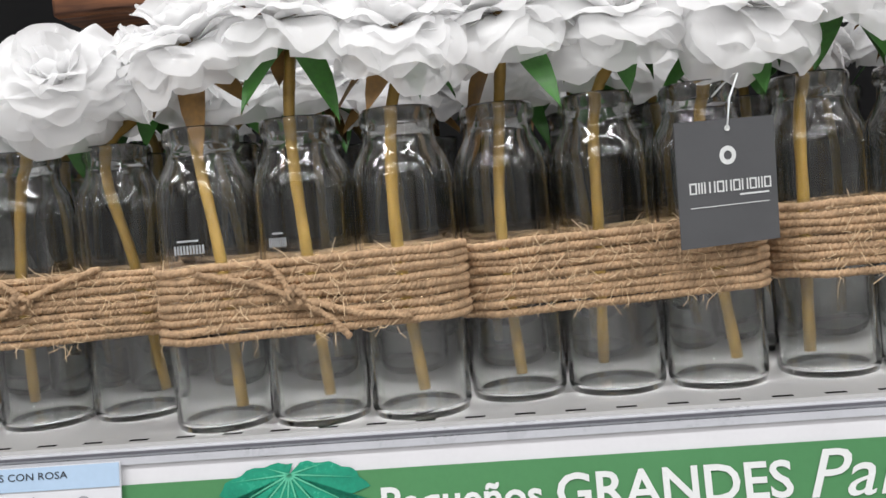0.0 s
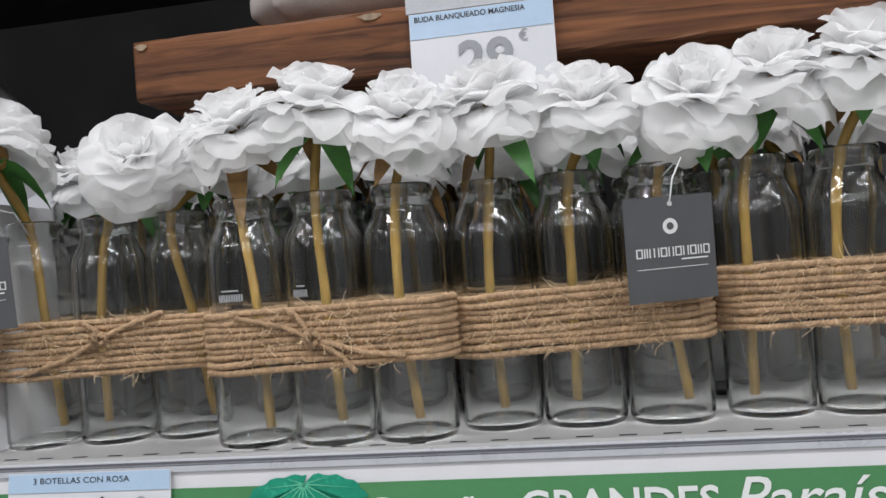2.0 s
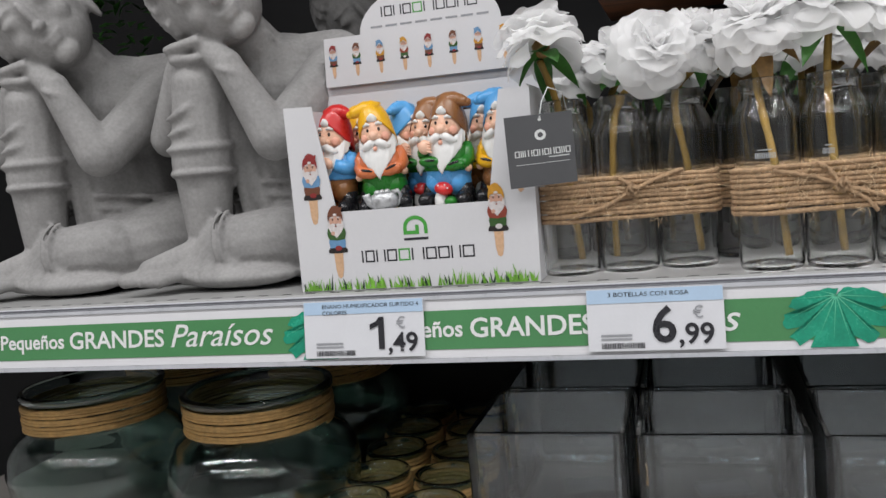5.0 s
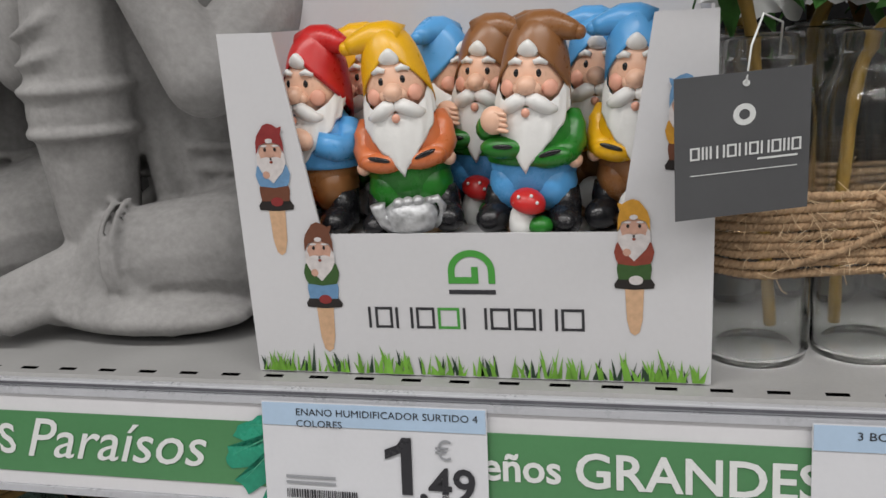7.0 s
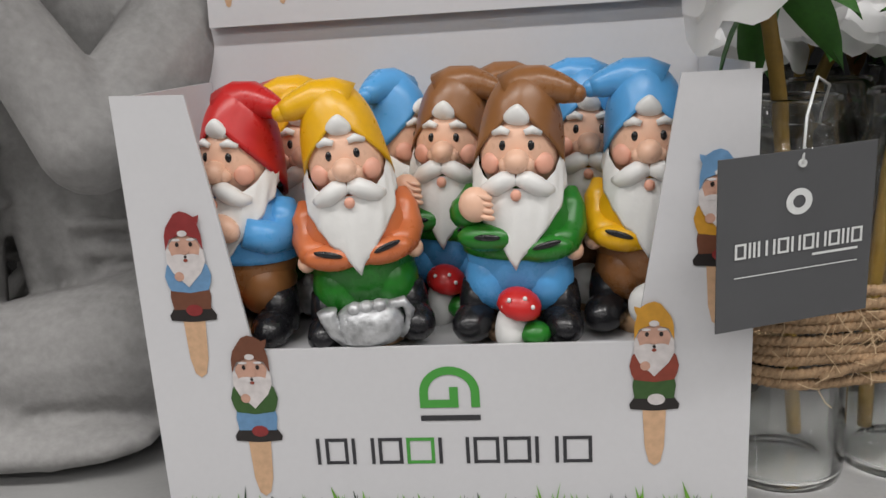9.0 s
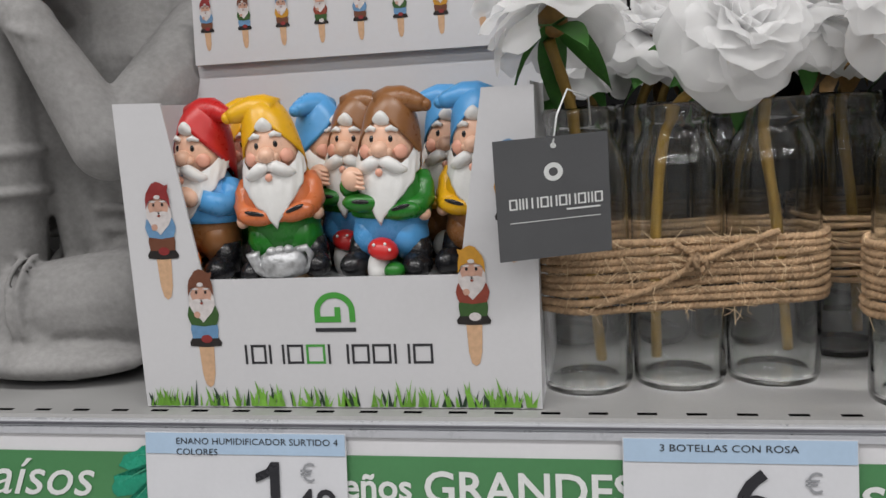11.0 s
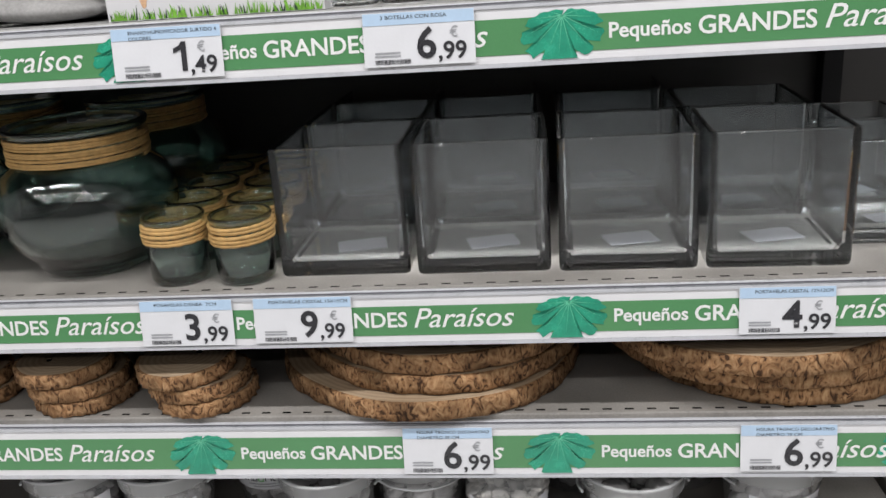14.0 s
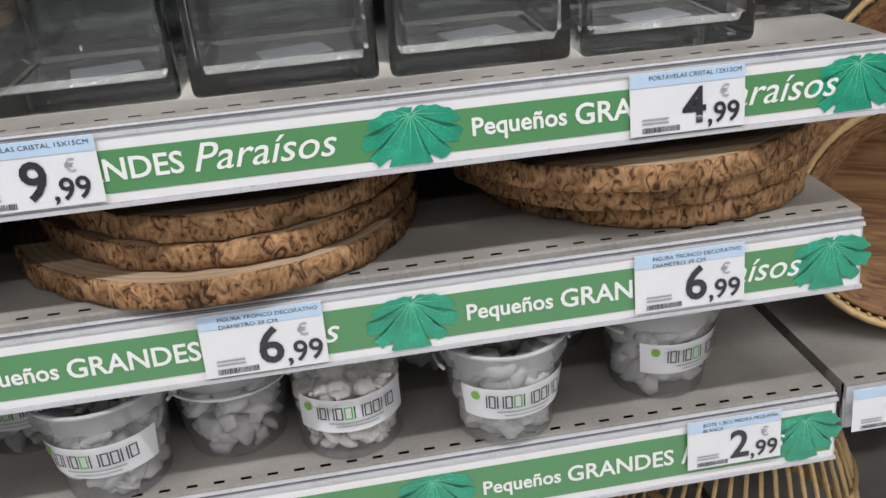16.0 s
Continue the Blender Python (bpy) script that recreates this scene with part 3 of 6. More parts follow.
# ---------------------------------------------------------------- glass cubes
def glass_cube(size=0.148, height=0.148, wall=0.0055, base=0.014):
    bm = bmesh.new()
    h = size / 2

    def ring(s, z, r):
        out = []
        for cx, cy, a0 in ((s - r, s - r, 0), (-s + r, s - r, 90), (-s + r, -s + r, 180), (s - r, -s + r, 270)):
            for k in range(4):
                a = radians(a0 + 30 * k)
                out.append(bm.verts.new((cx + r * math.cos(a), cy + r * math.sin(a), z)))
        return out
    rows = [ring(h - 0.003, 0, 0.004), ring(h - 0.0008, 0.002, 0.005), ring(h, 0.006, 0.005), ring(h, height - 0.002, 0.004), ring(h - 0.001, height, 0.004),
            ring(h - wall + 0.001, height, 0.004), ring(h - wall, height - 0.002, 0.006), ring(h - wall, base + 0.010, 0.010), ring(h - wall - 0.003, base + 0.003, 0.010), ring(h - wall - 0.010, base, 0.010)]
    for a, b in zip(rows, rows[1:]):
        for i in range(len(a)):
            j = (i + 1) % len(a)
            bm.faces.new((a[i], a[j], b[j], b[i]))
    bm.faces.new(rows[0][::-1])
    bm.faces.new(rows[-1])
    return bm


M_STICKER = material("pale_sticker", (0.24, 0.245, 0.26), 0.5, vary=0.08)


def base_sticker(parent, z, size):
    """A pale paper label stuck to the inside of the base."""
    part("base_sticker", box_bm(-size / 2, size / 2, -size * 0.36, size * 0.36, z, z + 0.0004), M_STICKER, parent, "pale paper sticker", at=pose(0.008, -0.004, 0, 0, 0, 14))


cube_me = None
CUBE = "thick clear glass square candle holder on the metal shelf"
for row in range(3):
    for i, cx in enumerate((-0.161, -0.005, 0.153, 0.310)):
        m = pose(cx + 0.004 * row * (-1) ** i, 0.045 + 0.074 + row * 0.156 - 0.004 * i, LEVELS["b"] + 0.0005, 0, 0, (0, 0.6, -0.7, -1.5)[i])
        if cube_me is None:
            cube = part("glass_cube", glass_cube(), M_CUBE, at=m)
            base_sticker(cube, 0.0146, 0.058)
            cube_me = tagged(cube, CUBE, "candle holder", "square glass candle holders")
        elif row < 2 or i < 3:
            copy_thing(cube_me, m).visible_shadow = row > 0
small = part("small_glass_cube", glass_cube(0.118, 0.118), M_CUBE, at=pose(0.452, 0.158, LEVELS["b"] + 0.0005, 0, 0, -1))
tagged(small, "smaller clear glass square candle holder on the metal shelf", "candle holder", "small square glass candle holders")
base_sticker(small, 0.0146, 0.045)
copy_thing(small, pose(0.455, 0.285, LEVELS["b"] + 0.0005, 0, 0, 1))


# ---------------------------------------------------------------- jars with raffia necks
def cord_band(r, z0, z1, turns, thick, seed):
    bm = bmesh.new()
    rnd = random.Random(seed)
    n = 48 * turns
    pts = []
    for i in range(n):
        a = 2 * math.pi * i / 48
        off = 0.0006 * math.sin(0.7 * a + seed)
        pts.append(((r + off) * math.cos(a), (r + off) * math.sin(a), z0 + (z1 - z0) * i / n + 0.0007 * math.sin(0.37 * a) + 0.0005 * math.sin(2 * a)))
    tube(pts, thick, 6, False, bm, taper=[1 + 0.12 * math.sin(i * 2.1) for i in range(n)])
    return bm


def big_jar():
    ob = thing("glass_jar", pose(-0.492, 0.128, LEVELS["b"] + 0.0005), "large green-tinted glass jar with a raffia-bound neck", "jar", "large jars with bound necks")
    prof = [(0, 0.004), (0.055, 0.0), (0.066, 0.002), (0.071, 0.008), (0.074, 0.016), (0.092, 0.034), (0.104, 0.058), (0.107, 0.085), (0.103, 0.108), (0.092, 0.124), (0.080, 0.132), (0.077, 0.138), (0.077, 0.166), (0.083, 0.170), (0.084, 0.175), (0.082, 0.178),
            (0.076, 0.177), (0.0735, 0.172), (0.073, 0.138), (0.076, 0.129), (0.088, 0.120), (0.0985, 0.106), (0.1025, 0.085), (0.0995, 0.060), (0.088, 0.038), (0.068, 0.019), (0.050, 0.012), (0, 0.014)]
    part("jar_body", lathe(prof, 56, wob=0.004), M_JAR, ob, smooth=True).visible_shadow = True
    part("neck_cord", cord_band(0.0805, 0.134, 0.166, 8, 0.0022, 5), M_CORD, ob, "wound raffia cord", smooth=True)
    return ob


def small_jar():
    ob = thing("tealight_jar", pose(-0.358, 0.056, LEVELS["b"] + 0.0005), "small green glass tealight jar with a raffia-bound neck", "jar", "small tealight jars")
    prof = [(0, 0.004), (0.026, 0.0), (0.0315, 0.002), (0.034, 0.007), (0.034, 0.045), (0.033, 0.050), (0.033, 0.069), (0.0355, 0.072), (0.0362, 0.076), (0.035, 0.078),
            (0.0315, 0.077), (0.0300, 0.072), (0.0300, 0.050), (0.0305, 0.045), (0.0305, 0.012), (0.026, 0.009), (0, 0.010)]
    part("jar_body", lathe(prof, 36, wob=0.005), M_JAR, ob, smooth=True).visible_shadow = True
    part("neck_cord", cord_band(0.0352, 0.046, 0.070, 5, 0.0025, 9), M_CORD, ob, "wound raffia cord", smooth=True)
    return ob


jar = big_jar()
copy_thing(jar, pose(-0.722, 0.150, LEVELS["b"] + 0.0005, 0, 0, 70))
for back_jar in (copy_thing(jar, pose(-0.500, 0.350, LEVELS["b"] + 0.0005, 0, 0, 150)), copy_thing(jar, pose(-0.728, 0.365, LEVELS["b"] + 0.0005, 0, 0, 200))):
    for ob in back_jar.children:
        ob.visible_shadow = True
mini = small_jar()
for row in range(5):
    for col in range(2):
        if row or col:
            made = copy_thing(mini, pose(-0.358 + 0.081 * col - 0.004 * row, 0.056 - 0.004 * col + 0.079 * row, LEVELS["b"] + 0.0005, 0, 0, 47 * row + 110 * col))
            for ob in made.children:
                ob.visible_shadow = ob.visible_shadow or row > 1


# ---------------------------------------------------------------- log slices
def log_slice(radius, thick, seed, seg=130):
    """A sawn slice of a trunk: pale cut faces and a ring of rough bark."""
    rnd = random.Random(seed)
    bm = bmesh.new()
    ph = [rnd.uniform(0, 6.28) for _ in range(4)]

    def rad(a):
        return radius * (1 + 0.020 * math.sin(2 * a + ph[0]) + 0.012 * math.sin(3 * a + ph[1]) + 0.008 * math.sin(7 * a + ph[2]))
    inner_t, inner_b, rows = [], [], [[], [], [], []]
    for i in range(seg):
        a = 2 * math.pi * i / seg
        r, c, s = rad(a), math.cos(a), math.sin(a)
        inner_t.append(bm.verts.new(((r - 0.004) * c, (r - 0.004) * s, thick)))
        inner_b.append(bm.verts.new(((r - 0.004) * c, (r - 0.004) * s, 0)))
        for k, zz in enumerate((0.04, 0.35, 0.68, 0.97)):
            rr = r + rnd.uniform(-0.0009, 0.0008) + 0.0012 * math.sin(23 * a + 1.7 * k + ph[3])
            rows[k].append(bm.verts.new((rr * c, rr * s, thick * zz)))
    bm.faces.new(inner_t)
    bm.faces.new(inner_b[::-1])
    chain = [inner_b] + rows + [inner_t]
    for a, b in zip(chain, chain[1:]):
        for i in range(seg):
            j = (i + 1) % seg
            f = bm.faces.new((a[i], a[j], b[j], b[i]))
            f.material_index, f.smooth = 1, a is not inner_b and b is not inner_t
    return bm


def slice_thing(x, y, z, radius, thick, seed, label, group, tilt=(0, 0)):
    ob = thing("log_slice", pose(x, y, z, tilt[0], tilt[1], seed * 37), label, "log slice", group)
    bm = log_slice(radius, thick, seed)
    bark = bm.copy()
    bmesh.ops.delete(bm, geom=[f for f in bm.faces if f.material_index], context="FACES")
    bmesh.ops.delete(bark, geom=[f for f in bark.faces if not f.material_index], context="FACES")
    for f in bark.faces:
        f.material_index = 0
    part("slice", bm, M_CUTWOOD, ob)
    part("bark", bark, M_BARK, ob, "rough brown bark edge")
    if radius < 0.1:
        part("bolt_hole", lathe([(0, 0.0006), (0.0035, 0.0006), (0.0035, 0.0)], 10), M_BLACK, ob, at=pose(radius * 0.25, 0.01, thick))
    return ob


z = LEVELS["c"] + 0.001
for sx, sy, kind in ((-0.093, 0.180, "big"), (0.328, 0.181, "big"), (-0.362, 0.060, "small"), (-0.518, 0.066, "small"), (-0.676, 0.07, "small")):
    zz = z
    for k in range(3):
        rnd = random.Random(int(sx * 1000) + k)
        if kind == "big":
            r = (0.193, 0.176, 0.168)[k] if sx < 0 else (0.168, 0.181, 0.189)[k]
            th = (0.0235, 0.0225, 0.023)[k]
            off = (0, 0.012, 0.02)[k] * (1 if sx < 0 else -1)
            slice_thing(sx + off + 0.006, sy - 0.002 * k, zz, r, th, 3 + k + (10 if sx > 0 else 0), "large round log slice with rough bark edge in a stack", "large log slices")
        else:
            r, th = (0.061, 0.060, 0.058)[k], 0.0180
            slice_thing(sx + (0.010, 0.004, -0.008)[k], sy - (0, 0.004, 0.008)[k], zz, r, th, 30 + k + int(abs(sx) * 100), "small round log slice with rough bark edge in a stack", "small log slices")
        zz += th + 0.0012


# ---------------------------------------------------------------- pails of pebbles
def pebble_heap(r0, r1, h0, h1, n, seed, size, flat=0.55):
    rnd = random.Random(seed)
    bm = bmesh.new()
    for i in range(n):
        zz = h0 + (h1 - h0) * (i + rnd.random()) / n
        rr = r0 + (r1 - r0) * zz / 0.1
        a = rnd.uniform(0, 6.283)
        s = size * rnd.uniform(0.7, 1.25)
        d = (rr - s * 0.95) * (1 if rnd.random() < 0.8 else math.sqrt(rnd.random()))
        made = bmesh.ops.create_icosphere(bm, subdivisions=2, radius=1)
        rot = Euler((rnd.uniform(-1, 1), rnd.uniform(-1, 1), rnd.uniform(0, 6))).to_matrix()
        ph = [rnd.uniform(0, 6) for _ in range(3)]
        for v in made["verts"]:
            c = v.co
            k = 1 + 0.55 * noise.noise(Vector((1.3 * c.x + ph[0], 1.3 * c.y + ph[1], 1.3 * c.z + ph[2])))
            v.co = rot @ Vector((c.x * s * k, c.y * s * 0.85 * k, c.z * s * flat * k)) + Vector((d * math.cos(a), d * math.sin(a), max(zz, s * 0.7)))
    for f in bm.faces:
        f.smooth = True
    return bm


def wordmark(parent, x0, x1, z0, z1, y, curve=None):
    """A plain row of outlined shapes standing in for a maker's mark, one of them green."""
    n, gap = 10, 0.16
    widths = [0.2, 0.9, 0.9, 0.95, 1.1, 1.2, 1, 1.05, 0.9, 1.1]
    unit = (x1 - x0) / (sum(widths) + gap * (n - 1))
    x, h = x0, z1 - z0
    dark, green = bmesh.new(), bmesh.new()
    t = h * (0.125 if not curve else 0.10)
    for i, w in enumerate(widths):
        bm, xa, xb = (green if i == 4 else dark), x, x + w * unit
        strokes = {"l": (xa, xa + t, z0, z1), "r": (xb - t, xb, z0, z1), "t": (xa, xb, z1 - t, z1), "b": (xa, xb, z0, z0 + t)}
        rects = [strokes[q] for q in ("l", "ltrb", "lr", "ltrb", "ltrb", "lr", "ltrb", "ltrb", "lr", "ltrb")[i]]
        for k, (a, b, c, d) in enumerate(rects):
            pts = ((a, c), (b, c), (b, d), (a, d))
            f = poly(bm, pts, 0.00005 * k)
            if curve:
                for v in f.verts:
                    ang = v.co.x / curve
                    v.co = ((curve + 0.0004) * math.sin(ang), -(curve + 0.0004 + 0.00005 * k) * math.cos(ang), v.co.z)
        x = xb + gap * unit
    at = pose(0, y, 0)
    part("maker_mark", dark, M_INK, parent, at=at)
    part("maker_mark", green, M_LOGOGREEN, parent, at=at)


def pail(x, y, turn, stones, size, seed, label, lab=True, n=95, rim=True):
    ob = thing("pebble_pail", pose(x, y, LEVELS["d"] + 0.0005, 0, 0, turn) @ Matrix.Diagonal((1.06, 1.06, 1.04, 1)), label, "pail", "pails of pebbles")
    if rim:
        prof = [(0, 0.001), (0.043, 0.0), (0.045, 0.002), (0.0545, 0.080)]
        part("rim_band", lathe([(0.0546, 0.0805), (0.058, 0.082), (0.0585, 0.098), (0.0605, 0.099), (0.0605, 0.102), (0.0575, 0.102)], 44), M_RIM, ob, "milky plastic rim", smooth=True)
    else:
        prof = [(0, 0.001), (0.046, 0.0), (0.048, 0.002), (0.0495, 0.104)]
    part("pail_body", lathe(prof, 44), M_PAIL, ob, smooth=True)
    if rim:
        ring = [(0.0612 * math.cos(a), 0.0612 * math.sin(a) , 0.085 - 0.010 * abs(math.sin(a / 2 + 0.6))) for a in (math.pi * i / 24 for i in range(-2, 27))]
        part("handle", tube(ring, 0.0016, 6), M_BUCKET, ob, smooth=True)
        part("lug", box_bm(0.0585, 0.065, -0.006, 0.006, 0.078, 0.096, 0.001), M_BUCKET, ob)
    tagged(part("pebble_fill", pebble_heap(0.0425, 0.0535, 0.006, 0.078, n, seed, size), stones, ob), kind="stuff")
    if lab:
        r0 = 0.0515 if rim else 0.0495
        wrap = bmesh.new()
        cols = 16
        grid = []
        for i in range(cols + 1):
            a = radians(-62 + 124 * i / cols)
            col = []
            for zz in (0.032, 0.066):
                r = (0.045 + 0.0095 * zz / 0.08 if rim else 0.0495) + 0.0008
                col.append(wrap.verts.new((r * math.sin(a), -r * math.cos(a), zz)))
            grid.append(col)
        for a, b in zip(grid, grid[1:]):
            wrap.faces.new((a[0], b[0], b[1], a[1]))
        sticker = part("label_sticker", wrap, M_PAPER, ob, "white paper label", smooth=True)
        wordmark(sticker, -0.034, 0.038, 0.0475, 0.0605, 0.0, curve=r0 + 0.0035)
        band = bmesh.new()
        poly(band, ((-0.024, 0.0415), (0.026, 0.0415), (0.026, 0.0432), (-0.024, 0.0432)))
        poly(band, ((-0.018, 0.038), (0.021, 0.038), (0.021, 0.0395), (-0.018, 0.0395)))
        bmesh.ops.subdivide_edges(band, edges=[e for e in band.edges if abs(e.verts[0].co.x - e.verts[1].co.x) > 0.01], cuts=8)
        for v in band.verts:
            ang = v.co.x / (r0 + 0.002)
            v.co = ((r0 + 0.002) * math.sin(ang), -(r0 + 0.002) * math.cos(ang), v.co.z)
        part("small_print", band, M_INK_GREY, sticker)
        dot = bmesh.new()
        poly(dot, [(-0.0435 + 0.0042 * math.cos(a), 0.0575 + 0.0042 * math.sin(a)) for a in (6.283 * k / 16 for k in range(16))])
        for v in dot.verts:
            ang = v.co.x / (r0 + 0.0024)
            v.co = ((r0 + 0.0024) * math.sin(ang), -(r0 + 0.0024) * math.cos(ang), v.co.z)
        part("green_dot", dot, M_GRASS, sticker)
    return ob


PAIL = "clear plastic pail of pebbles with a white label"
pail(0.158, 0.047, 8, M_PEBBLE_G, 0.0155, 1, PAIL, n=95)
pail(0.325, 0.078, 24, M_PEBBLE_G, 0.0155, 2, PAIL, n=90)
pail(0.008, 0.066, 6, M_PEBBLE_W, 0.0085, 3, "straight clear plastic pail of white pebbles with a label", n=230, rim=False)
pail(-0.103, 0.092, -150, M_PEBBLE_G, 0.013, 4, "clear plastic pail of grey pebbles without visible label", lab=False, n=80)
pail(-0.212, 0.055, -4, M_PEBBLE_G, 0.012, 5, PAIL, n=100)
pail(-0.312, 0.150, 5, M_PEBBLE_G, 0.010, 6, PAIL, n=130)
pail(-0.424, 0.064, -6, M_PEBBLE_G, 0.010, 7, PAIL, n=130)
pail(-0.552, 0.066, 10, M_PEBBLE_G, 0.010, 8, PAIL, n=130)
pail(0.095, 0.185, 40, M_PEBBLE_G, 0.013, 9, PAIL, lab=False, n=80)
pail(0.236, 0.190, 100, M_PEBBLE_G, 0.013, 10, PAIL, lab=False, n=80)

# ---------------------------------------------------------------- display box of gnomes
BX0, BX1, BZ = -0.3735, -0.1475, 1.2055
carton = thing("display_carton", pose(0, 0, 0), "white cardboard counter display carton with printed gnomes", "display carton")
slab_bm = bmesh.new()
FRONT = ((BX0, BZ), (BX1, BZ), (-0.1455, 1.374), (-0.172, 1.374), (-0.188, 1.2785), (-0.3315, 1.2785), (-0.3465, 1.376), (-0.3745, 1.377))
slab(slab_bm, FRONT, 0.019, 0.0205)
part("front_panel", slab_bm, M_CARD, carton)
for sx in (BX0, BX1 - 0.0015):
    part("side_panel", box_bm(sx, sx + 0.0015, 0.021, 0.118, BZ, 1.376), M_CARD, carton)
part("back_panel", box_bm(BX0, BX1, 0.1185, 0.120, BZ, 1.402), M_CARD, carton)
part("tray", box_bm(BX0 + 0.002, BX1 - 0.002, 0.021, 0.118, 1.271, 1.2725), M_CARD, carton)
header = bmesh.new()
arc = [(-0.255 + 0.072 * math.cos(a), 1.449 + 0.044 * math.sin(a)) for a in (math.pi * i / 20 for i in range(21))]
slab(header, [(-0.3685, 1.4005), (-0.149, 1.4005), (-0.150, 1.448)] + arc + [(-0.3665, 1.449)], 0.1135, 0.115)
board = part("header_board", header, M_CARD, carton, "arched white header board")
FIG_MATS = [material("print_" + n, c, 0.42, vary=0.12, scale=300) for n, c in (("red", (0.25, 0.03, 0.03)), ("skin", (0.55, 0.32, 0.24)), ("white", (0.62, 0.58, 0.57)), ("blue", (0.13, 0.27, 0.45)), ("brown", (0.15, 0.055, 0.03)), ("black", (0.02, 0.016, 0.015)), ("tan", (0.60, 0.38, 0.23)), ("yellow", (0.55, 0.27, 0.03)), ("rust", (0.26, 0.05, 0.03)), ("green", (0.04, 0.10, 0.025)))]


def printed_figure(parent, cx, z0, h, y, hat, coat, trousers):
    """A small printed gnome on its stake, as flat colour patches."""
    bm = bmesh.new()
    w = h * 0.11

    def patch(pts, mi, dy):
        poly(bm, [(cx + a * w, z0 + b * h) for a, b in pts], -dy, mi)

    def oval(x, z, rx, rz, mi, dy):
        patch([(x + rx * math.cos(t), z + rz * math.sin(t)) for t in (6.283 * k / 14 for k in range(14))], mi, dy)
    s = -1 if hat in (3, 7) else 1
    patch([(-0.62, 0.40), (-0.50, 0.12), (-0.30, 0.025), (0, 0), (0.30, 0.025), (0.50, 0.12), (0.62, 0.40)], 6, 0.0)
    patch([(-1.22, 0.355), (-0.2, 0.345), (0.2, 0.345), (1.22, 0.355), (1.28, 0.385), (1.0, 0.43), (0.7, 0.46), (-0.7, 0.46), (-1.0, 0.43), (-1.28, 0.385)], 5, 0.0001)
    patch([(-1.0, 0.42), (1.0, 0.42), (1.1, 0.50), (1.0, 0.56), (-1.0, 0.56), (-1.1, 0.50)], trousers, 0.0002)
    patch([(-1.0, 0.535), (0, 0.52), (1.0, 0.535), (1.15, 0.57), (1.25, 0.62), (1.1, 0.68), (0.75, 0.73), (-0.75, 0.73), (-1.1, 0.68), (-1.25, 0.62), (-1.15, 0.57)], coat, 0.0003)
    oval(0.1, 0.415, 0.45, 0.035, 0 if hat != 7 else 2, 0.00035)
    oval(0, 0.775, 0.88, 0.085, 1, 0.0004)
    patch([(-1.0, 0.77), (-1.02, 0.70), (-0.75, 0.64), (-0.3, 0.59), (0, 0.555), (0.3, 0.59), (0.75, 0.64), (1.02, 0.70), (1.0, 0.77), (0.85, 0.79), (0.7, 0.735), (0, 0.745), (-0.7, 0.735), (-0.85, 0.79)], 2, 0.0005)
    oval(-0.45, 0.62, 0.26, 0.028, 1, 0.00055)
    for e in (-1, 1):
        oval(e * 0.33, 0.735, 0.42, 0.017, 2, 0.0006)
        oval(e * 0.36, 0.808, 0.10, 0.014, 5, 0.0006)
        oval(e * 0.40, 0.835, 0.24, 0.008, 2, 0.0006)
    oval(0, 0.772, 0.24, 0.022, 1, 0.0007)
    oval(0, 0.715, 0.12, 0.010, 8, 0.0007)
    patch([(-1.0, 0.775), (-0.72, 0.84), (0, 0.868), (0.72, 0.84), (1.0, 0.775), (0.98, 0.86), (0.85, 0.92)] + [(s * 0.95, 0.945), (s * 1.0, 0.975), (s * 0.70, 0.965)][::s] + [(0.35, 0.99), (0, 1.0), (-0.35, 0.985), (-0.85, 0.91), (-0.98, 0.86)] if s > 0 else
          [(-1.0, 0.775), (-0.72, 0.84), (0, 0.868), (0.72, 0.84), (1.0, 0.775), (0.98, 0.86), (0.85, 0.91), (0.35, 0.985), (0, 1.0), (-0.35, 0.99), (-0.70, 0.965), (-1.0, 0.975), (-0.95, 0.945), (-0.85, 0.92), (-0.98, 0.86)], hat, 0.0008)
    oval(0, 0.872, 0.26, 0.018, 2, 0.0009)
    return part("printed_figure", bm, FIG_MATS, parent, "printed gnome on a pointed stake", at=pose(0, y, 0))


printed_figure(carton, -0.3535, 1.268, 0.066, 0.0187, 0, 3, 4)
printed_figure(carton, -0.3335, 1.217, 0.068, 0.0187, 4, 9, 3)
printed_figure(carton, -0.1815, 1.229, 0.065, 0.0187, 7, 8, 9)
printed_figure(carton, -0.159, 1.284, 0.064, 0.0187, 3, 7, 4)
for i in range(9):
    printed_figure(carton, -0.358 + 0.0252 * i, 1.409, 0.033, 0.1133, (0, 4, 3, 7, 0, 4, 3, 7, 3)[i], (3, 9, 7, 8, 3, 9, 7, 8, 7)[i], (4, 3, 4, 9, 4, 3, 4, 9, 4)[i])


